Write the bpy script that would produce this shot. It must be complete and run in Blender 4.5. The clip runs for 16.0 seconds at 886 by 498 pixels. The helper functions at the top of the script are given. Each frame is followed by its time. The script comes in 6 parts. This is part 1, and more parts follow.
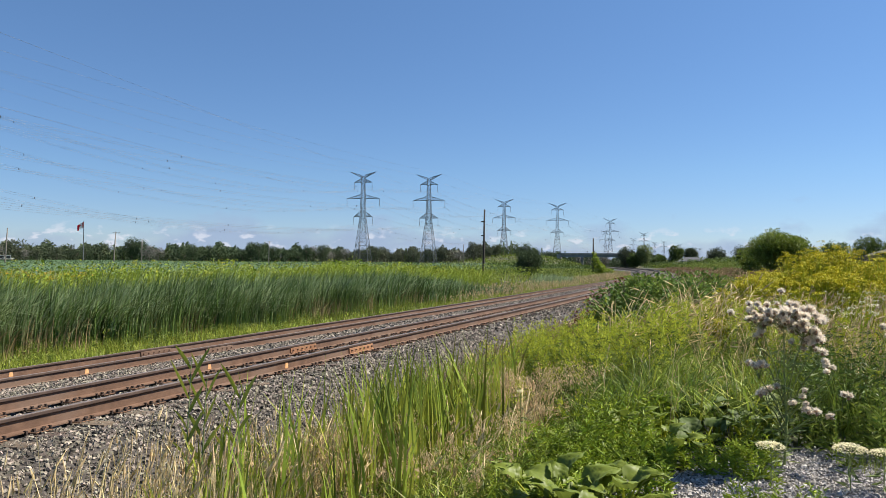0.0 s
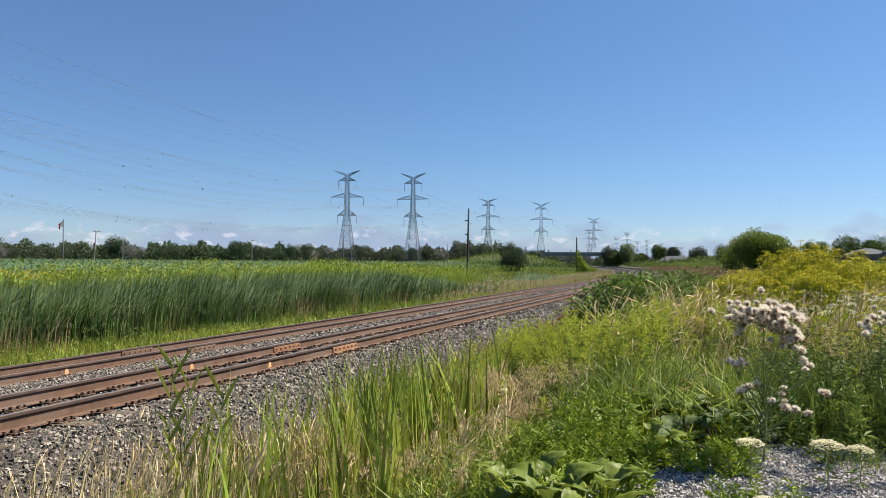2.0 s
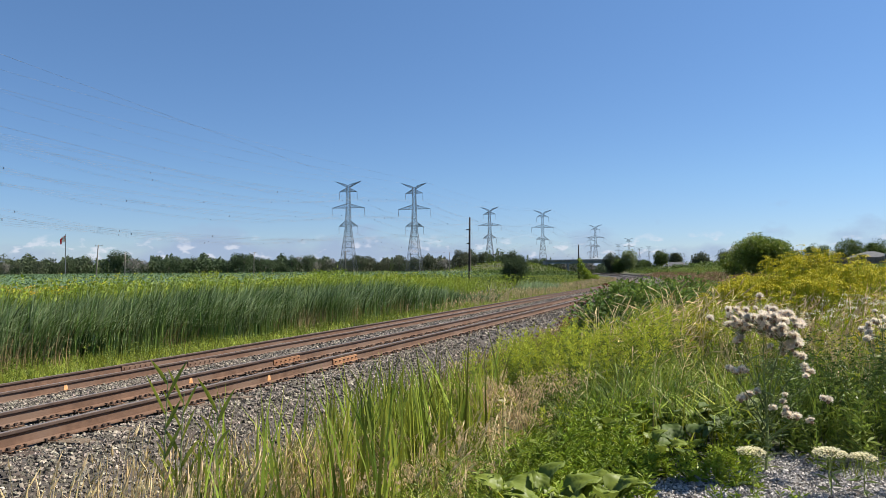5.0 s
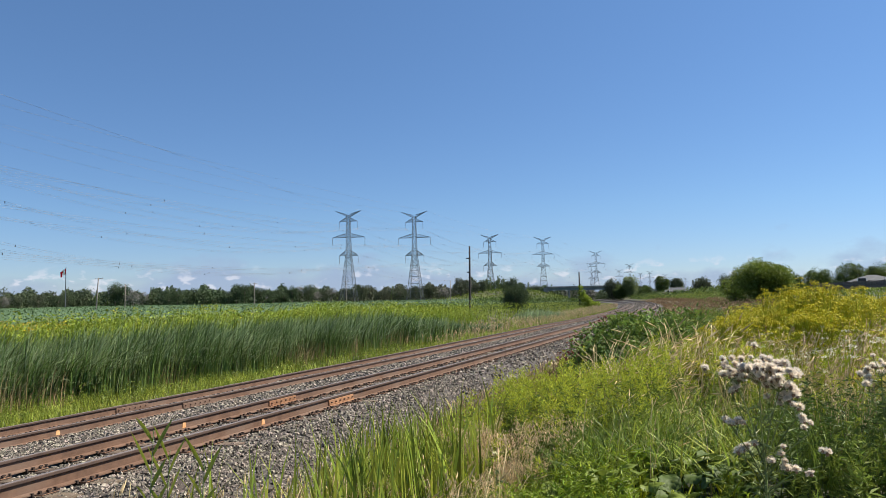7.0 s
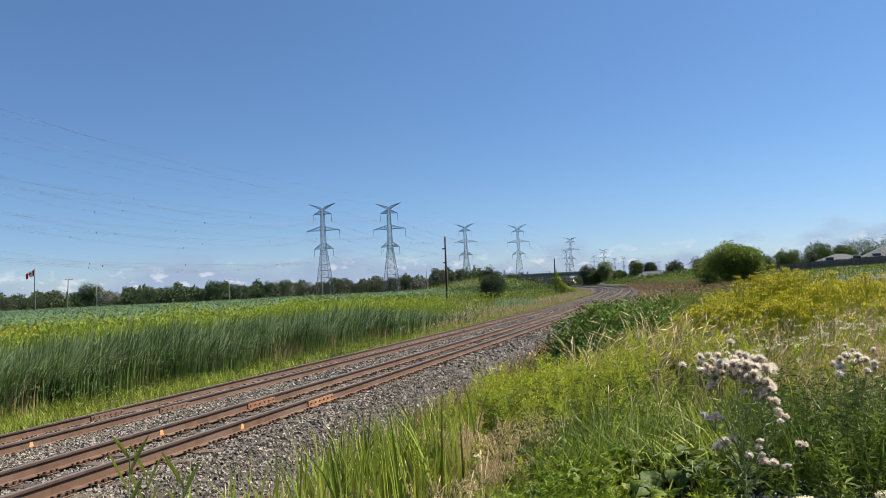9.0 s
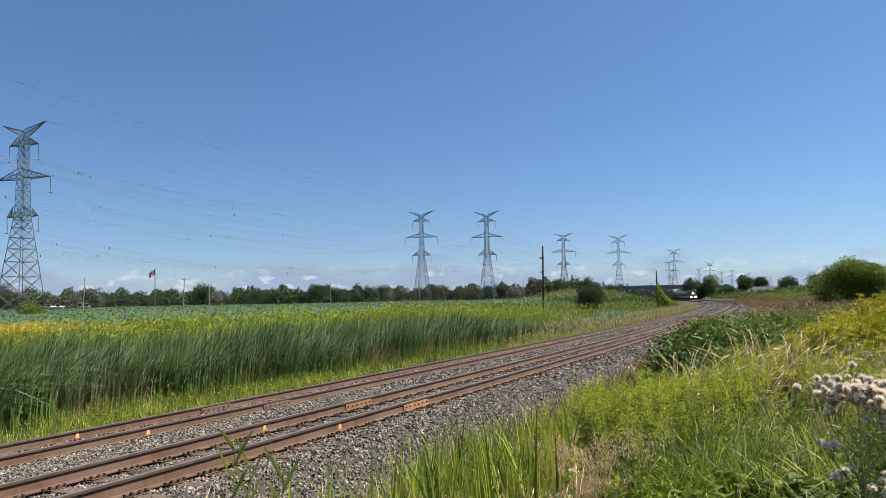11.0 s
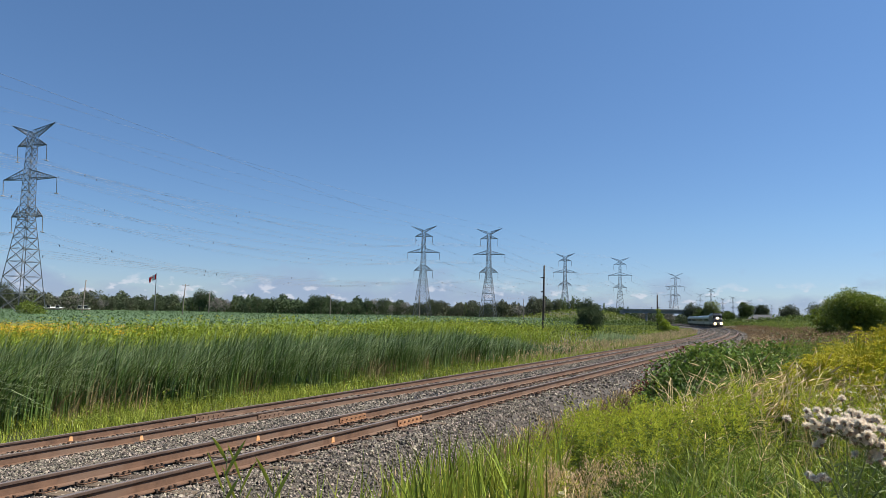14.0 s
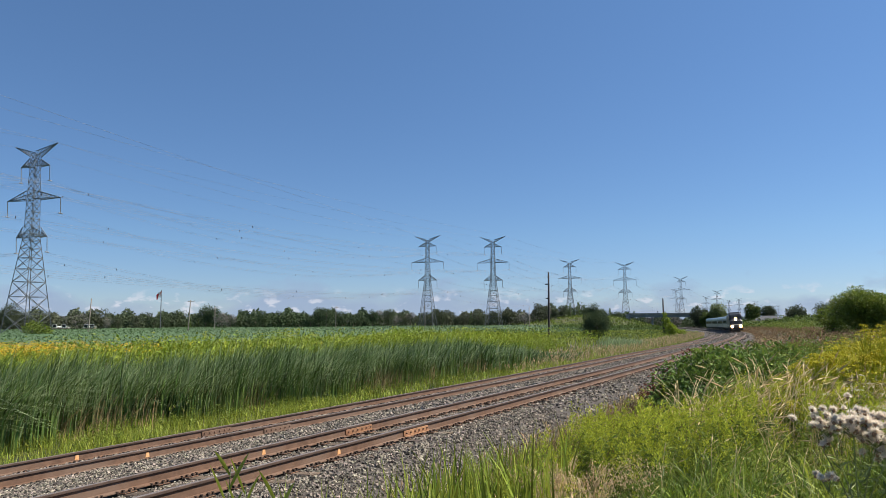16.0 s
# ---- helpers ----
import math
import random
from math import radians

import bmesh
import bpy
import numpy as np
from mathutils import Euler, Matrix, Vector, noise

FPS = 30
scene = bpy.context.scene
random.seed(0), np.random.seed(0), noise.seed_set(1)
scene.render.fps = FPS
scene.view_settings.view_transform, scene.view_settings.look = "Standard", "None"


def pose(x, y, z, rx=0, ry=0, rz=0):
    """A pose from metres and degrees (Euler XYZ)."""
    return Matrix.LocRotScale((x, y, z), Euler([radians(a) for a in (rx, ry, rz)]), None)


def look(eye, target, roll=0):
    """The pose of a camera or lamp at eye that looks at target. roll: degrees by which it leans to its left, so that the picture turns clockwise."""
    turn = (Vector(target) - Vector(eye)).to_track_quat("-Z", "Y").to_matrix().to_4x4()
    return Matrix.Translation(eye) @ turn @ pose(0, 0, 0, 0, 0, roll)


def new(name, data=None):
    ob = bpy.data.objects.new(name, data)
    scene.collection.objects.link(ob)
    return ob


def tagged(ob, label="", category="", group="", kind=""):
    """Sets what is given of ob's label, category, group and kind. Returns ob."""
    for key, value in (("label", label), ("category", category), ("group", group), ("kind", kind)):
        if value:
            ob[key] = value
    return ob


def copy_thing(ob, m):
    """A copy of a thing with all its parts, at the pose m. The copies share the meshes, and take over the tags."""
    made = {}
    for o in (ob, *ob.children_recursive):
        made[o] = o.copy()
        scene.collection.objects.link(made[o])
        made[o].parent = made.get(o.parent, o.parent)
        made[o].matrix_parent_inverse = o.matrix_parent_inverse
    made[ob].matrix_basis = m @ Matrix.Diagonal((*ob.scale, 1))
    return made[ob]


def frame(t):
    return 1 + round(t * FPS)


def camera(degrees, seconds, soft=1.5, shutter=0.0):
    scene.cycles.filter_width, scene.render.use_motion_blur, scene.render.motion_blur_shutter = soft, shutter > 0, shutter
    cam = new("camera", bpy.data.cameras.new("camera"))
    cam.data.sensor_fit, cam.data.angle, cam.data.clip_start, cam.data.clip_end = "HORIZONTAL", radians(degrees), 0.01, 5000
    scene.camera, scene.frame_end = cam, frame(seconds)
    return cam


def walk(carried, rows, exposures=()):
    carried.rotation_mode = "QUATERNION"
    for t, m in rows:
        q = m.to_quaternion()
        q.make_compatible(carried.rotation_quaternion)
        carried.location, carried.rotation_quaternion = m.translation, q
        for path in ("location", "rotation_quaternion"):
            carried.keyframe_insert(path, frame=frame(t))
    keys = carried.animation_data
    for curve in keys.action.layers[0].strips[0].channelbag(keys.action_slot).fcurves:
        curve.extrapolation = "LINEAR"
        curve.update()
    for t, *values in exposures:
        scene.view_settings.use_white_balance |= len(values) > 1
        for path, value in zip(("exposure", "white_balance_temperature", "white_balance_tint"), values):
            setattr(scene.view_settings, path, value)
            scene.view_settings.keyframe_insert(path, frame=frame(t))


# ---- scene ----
cam = camera(65.1, 16.0, soft=0.5)
PATH = [
    (0, (6.973, 0.005, 1.671), (6.181, 1.841, 1.702), 0.45),
    (0.5, (6.990, -0.031, 1.679), (6.201, 1.807, 1.705), 0.38),
    (1, (7.005, -0.031, 1.689), (6.222, 1.809, 1.710), 0.31),
    (1.5, (6.998, -0.022, 1.686), (6.228, 1.824, 1.709), 0.41),
    (2, (6.979, -0.002, 1.674), (6.229, 1.852, 1.702), 0.47),
    (2.5, (6.968, 0.007, 1.672), (6.237, 1.868, 1.701), 0.33),
    (3, (6.963, 0.008, 1.666), (6.247, 1.875, 1.692), 0.31),
    (3.5, (6.989, 0.033, 1.670), (6.279, 1.902, 1.693), 0.15),
    (4, (6.981, 0.010, 1.674), (6.258, 1.874, 1.711), 0.01),
    (6.5, (7.083, 0.159, 1.769), (6.305, 1.999, 1.862), -0.5),
    (7, (7.084, 0.151, 1.875), (6.33, 1.998, 2.01), -1.1),
    (7.5, (7.078, 0.143, 1.955), (6.35, 2.001, 2.096), -2.5),
    (8, (7.068, 0.161, 1.993), (6.366, 2.031, 2.113), -4.0),
    (8.5, (7.069, 0.173, 2.002), (6.386, 2.049, 2.11), -4.0),
    (9, (7.069, 0.179, 2.002), (6.379, 2.053, 2.106), -2.8),
    (9.5, (7.064, 0.194, 1.997), (6.32, 2.047, 2.091), -2.1),
    (10, (7.053, 0.196, 1.992), (6.221, 2.012, 2.096), -1.9),
    (12.5, (7.084, 0.172, 2.03), (6.099, 1.905, 2.198), -0.3),
    (13, (7.125, 0.128, 2.041), (6.147, 1.864, 2.214), -0.2),
    (13.5, (7.11, 0.12, 2.026), (6.144, 1.862, 2.205), 0.4),
    (14, (7.116, 0.145, 2.02), (6.17, 1.897, 2.202), 1.1),
    (14.5, (7.087, 0.187, 2.009), (6.152, 1.946, 2.191), 1.1),
    (15, (7.083, 0.203, 1.99), (6.14, 1.956, 2.182), 0.3),
    (15.5, (7.11, 0.186, 2.016), (6.153, 1.93, 2.219), -0.3),
    (16, (7.147, 0.182, 2.003), (6.192, 1.927, 2.212), -0.4),
]
walk(cam, [(t, look(eye, target, roll)) for t, eye, target, roll in PATH],
     exposures=((0, 0.92), (4, 0.91), (9.5, 0.88), (12.5, 0.83), (16, 0.8)))

# ---- light ----
SUN_EL, SUN_AZ = 52.0, 51.0      # degrees; azimuth from +y towards +x
world = bpy.data.worlds.new("sky")
scene.world = world
world.use_nodes = True
wn, wl = world.node_tree.nodes, world.node_tree.links
wn.clear()
w_out = wn.new("ShaderNodeOutputWorld")
w_bg = wn.new("ShaderNodeBackground")
w_sky = wn.new("ShaderNodeTexSky")
w_sky.sky_type = "NISHITA"
w_sky.sun_disc = False
w_sky.sun_elevation, w_sky.sun_rotation = radians(SUN_EL), radians(SUN_AZ)
w_sky.air_density, w_sky.dust_density, w_sky.ozone_density = 1.0, 0.15, 2.0
w_sky.altitude = 1500
w_bg.inputs[1].default_value = 0.078
# low cumulus along the horizon
w_co = wn.new("ShaderNodeTexCoord")
w_sep = wn.new("ShaderNodeSeparateXYZ")
wl.new(w_co.outputs["Generated"], w_sep.inputs[0])
w_map = wn.new("ShaderNodeMapping")
w_map.inputs["Scale"].default_value = (1.0, 1.0, 2.0)
wl.new(w_co.outputs["Generated"], w_map.inputs[0])
w_noise = wn.new("ShaderNodeTexNoise")
w_noise.inputs["Scale"].default_value, w_noise.inputs["Detail"].default_value = 40.0, 5.0
w_noise.inputs["Roughness"].default_value = 0.5
wl.new(w_map.outputs[0], w_noise.inputs["Vector"])
w_ramp = wn.new("ShaderNodeValToRGB")
w_ramp.color_ramp.elements[0].position, w_ramp.color_ramp.elements[1].position = 0.57, 0.66
wl.new(w_noise.outputs["Fac"], w_ramp.inputs[0])
w_band = wn.new("ShaderNodeValToRGB")
els = w_band.color_ramp.elements
els[0].position, els[0].color = 0.0, (0.75, 0.75, 0.75, 1)
els[1].position, els[1].color = 0.05, (0, 0, 0, 1)
e = els.new(0.03)
e.color = (0.7, 0.7, 0.7, 1)
wl.new(w_sep.outputs["Z"], w_band.inputs[0])
w_mul = wn.new("ShaderNodeMath")
w_mul.operation = "MULTIPLY"
wl.new(w_ramp.outputs[0], w_mul.inputs[0])
wl.new(w_band.outputs[0], w_mul.inputs[1])
w_wide = wn.new("ShaderNodeTexNoise")
w_wide.inputs["Scale"].default_value, w_wide.inputs["Detail"].default_value = 9.0, 5.0
wl.new(w_map.outputs[0], w_wide.inputs["Vector"])
w_edge = wn.new("ShaderNodeMath")      # the bank's uneven top
w_edge.operation = "MULTIPLY_ADD"
w_edge.inputs[1].default_value, w_edge.inputs[2].default_value = 0.17, -0.038
wl.new(w_wide.outputs["Fac"], w_edge.inputs[0])
w_below = wn.new("ShaderNodeMath")
w_below.operation = "SUBTRACT"
wl.new(w_edge.outputs[0], w_below.inputs[0])
wl.new(w_sep.outputs["Z"], w_below.inputs[1])
w_veil = wn.new("ShaderNodeMapRange")
w_veil.inputs["From Min"].default_value, w_veil.inputs["From Max"].default_value, w_veil.inputs["To Max"].default_value = 0.0, 0.03, 0.75
wl.new(w_below.outputs[0], w_veil.inputs["Value"])
w_bank = wn.new("ShaderNodeMix")
w_bank.data_type = "RGBA"
w_bank.inputs["B"].default_value = (2.4, 3.1, 4.5, 1)
wl.new(w_veil.outputs[0], w_bank.inputs["Factor"])
w_mix = wn.new("ShaderNodeMix")
w_mix.data_type = "RGBA"
wl.new(w_mul.outputs[0], w_mix.inputs["Factor"])
w_hs = wn.new("ShaderNodeHueSaturation")
w_hs.inputs["Saturation"].default_value = 1.06
wl.new(w_sky.outputs[0], w_hs.inputs["Color"])
w_low = wn.new("ShaderNodeValToRGB")      # clear, thin air: the sky stays blue down to the horizon
els = w_low.color_ramp.elements
els[0].position, els[0].color = 0.0, (0.48, 0.54, 0.73, 1)
els[1].position, els[1].color = 0.5, (0.8, 0.92, 1.0, 1)
e = els.new(0.12)
e.color = (0.58, 0.68, 0.8, 1)
wl.new(w_sep.outputs["Z"], w_low.inputs[0])
w_tint = wn.new("ShaderNodeMix")
w_tint.data_type, w_tint.blend_type = "RGBA", "MULTIPLY"
w_tint.inputs["Factor"].default_value = 1.0
wl.new(w_hs.outputs[0], w_tint.inputs["A"])
wl.new(w_low.outputs[0], w_tint.inputs["B"])
wl.new(w_tint.outputs["Result"], w_bank.inputs["A"])
wl.new(w_bank.outputs["Result"], w_mix.inputs["A"])
w_mix.inputs["B"].default_value = (5.2, 5.4, 6.1, 1)
wl.new(w_mix.outputs["Result"], w_bg.inputs[0])
wl.new(w_bg.outputs[0], w_out.inputs[0])

sun_data = bpy.data.lights.new("sun", "SUN")
sun_data.energy, sun_data.angle, sun_data.color = 5.0, radians(0.53), (1.0, 0.94, 0.82)
sun = new("sun", sun_data)
sx = math.cos(radians(SUN_EL)) * math.sin(radians(SUN_AZ))
sy = math.cos(radians(SUN_EL)) * math.cos(radians(SUN_AZ))
sun.matrix_world = look((sx * 50, sy * 50, 50 * math.sin(radians(SUN_EL))), (0, 0, 0))

# ---- materials ----
rng = np.random.default_rng(7)


def mat(name, c1, c2, scale=4.0, rough=0.8, bump=0.0, bscale=40.0, metal=0.0, island=0.0, obj=0.0, thin=0.0, c3=None, fine=None):
    """Two-scale noise between c1 and c2 (and c3 in patches), bump, variation by island or object, leaf translucency."""
    m = bpy.data.materials.new(name)
    m.use_nodes = True
    n, l = m.node_tree.nodes, m.node_tree.links
    b = n["Principled BSDF"]
    out = n["Material Output"]
    co = n.new("ShaderNodeTexCoord")
    geo = n.new("ShaderNodeNewGeometry")
    n1 = n.new("ShaderNodeTexNoise")
    n1.inputs["Scale"].default_value, n1.inputs["Detail"].default_value = scale, 6
    n1.inputs["Roughness"].default_value = 0.6
    l.new(geo.outputs["Position"] if obj == 0 else co.outputs["Object"], n1.inputs["Vector"])
    r1 = n.new("ShaderNodeValToRGB")
    r1.color_ramp.elements[0].position, r1.color_ramp.elements[1].position = 0.35, 0.65
    r1.color_ramp.elements[0].color, r1.color_ramp.elements[1].color = (*c1, 1), (*c2, 1)
    l.new(n1.outputs["Fac"], r1.inputs[0])
    col = r1.outputs[0]
    if c3:
        n3 = n.new("ShaderNodeTexNoise")
        n3.inputs["Scale"].default_value, n3.inputs["Detail"].default_value = scale * 0.17, 3
        l.new(geo.outputs["Position"] if obj == 0 else co.outputs["Object"], n3.inputs["Vector"])
        r3 = n.new("ShaderNodeValToRGB")
        r3.color_ramp.elements[0].position, r3.color_ramp.elements[1].position = 0.48, 0.62
        l.new(n3.outputs["Fac"], r3.inputs[0])
        mx = n.new("ShaderNodeMix")
        mx.data_type = "RGBA"
        l.new(r3.outputs[0], mx.inputs["Factor"])
        l.new(col, mx.inputs["A"])
        mx.inputs["B"].default_value = (*c3, 1)
        col = mx.outputs["Result"]
    if island or obj:
        hs = n.new("ShaderNodeHueSaturation")
        rnd = geo.outputs["Random Per Island"]
        amount = island
        if obj:
            rnd, amount = n.new("ShaderNodeObjectInfo").outputs["Random"], obj
        mr = n.new("ShaderNodeMapRange")
        mr.inputs["To Min"].default_value, mr.inputs["To Max"].default_value = 1 - amount, 1 + amount
        l.new(rnd, mr.inputs["Value"])
        l.new(mr.outputs[0], hs.inputs["Value"])
        mh = n.new("ShaderNodeMapRange")
        mh.inputs["To Min"].default_value, mh.inputs["To Max"].default_value = 0.5 - amount * 0.04, 0.5 + amount * 0.04
        fr = n.new("ShaderNodeMath")
        fr.operation = "MULTIPLY"
        fr.inputs[1].default_value = 7.31
        f2 = n.new("ShaderNodeMath")
        f2.operation = "FRACT"
        l.new(rnd, fr.inputs[0])
        l.new(fr.outputs[0], f2.inputs[0])
        l.new(f2.outputs[0], mh.inputs["Value"])
        l.new(mh.outputs[0], hs.inputs["Hue"])
        l.new(col, hs.inputs["Color"])
        col = hs.outputs[0]
    l.new(col, b.inputs["Base Color"])
    b.inputs["Roughness"].default_value, b.inputs["Metallic"].default_value = rough, metal
    if bump:
        nb = n.new("ShaderNodeTexNoise")
        nb.inputs["Scale"].default_value, nb.inputs["Detail"].default_value = bscale, 4
        l.new(geo.outputs["Position"] if obj == 0 else co.outputs["Object"], nb.inputs["Vector"])
        bp = n.new("ShaderNodeBump")
        bp.inputs["Strength"].default_value, bp.inputs["Distance"].default_value = bump, fine or 0.02
        l.new(nb.outputs["Fac"], bp.inputs["Height"])
        l.new(bp.outputs[0], b.inputs["Normal"])
    if thin:
        b.inputs["Specular IOR Level"].default_value = 0.22
        tr = n.new("ShaderNodeBsdfTranslucent")
        l.new(col, tr.inputs["Color"])
        ms = n.new("ShaderNodeMixShader")
        ms.inputs[0].default_value = thin
        l.new(b.outputs[0], ms.inputs[1])
        l.new(tr.outputs[0], ms.inputs[2])
        l.new(ms.outputs[0], out.inputs["Surface"])
    return m


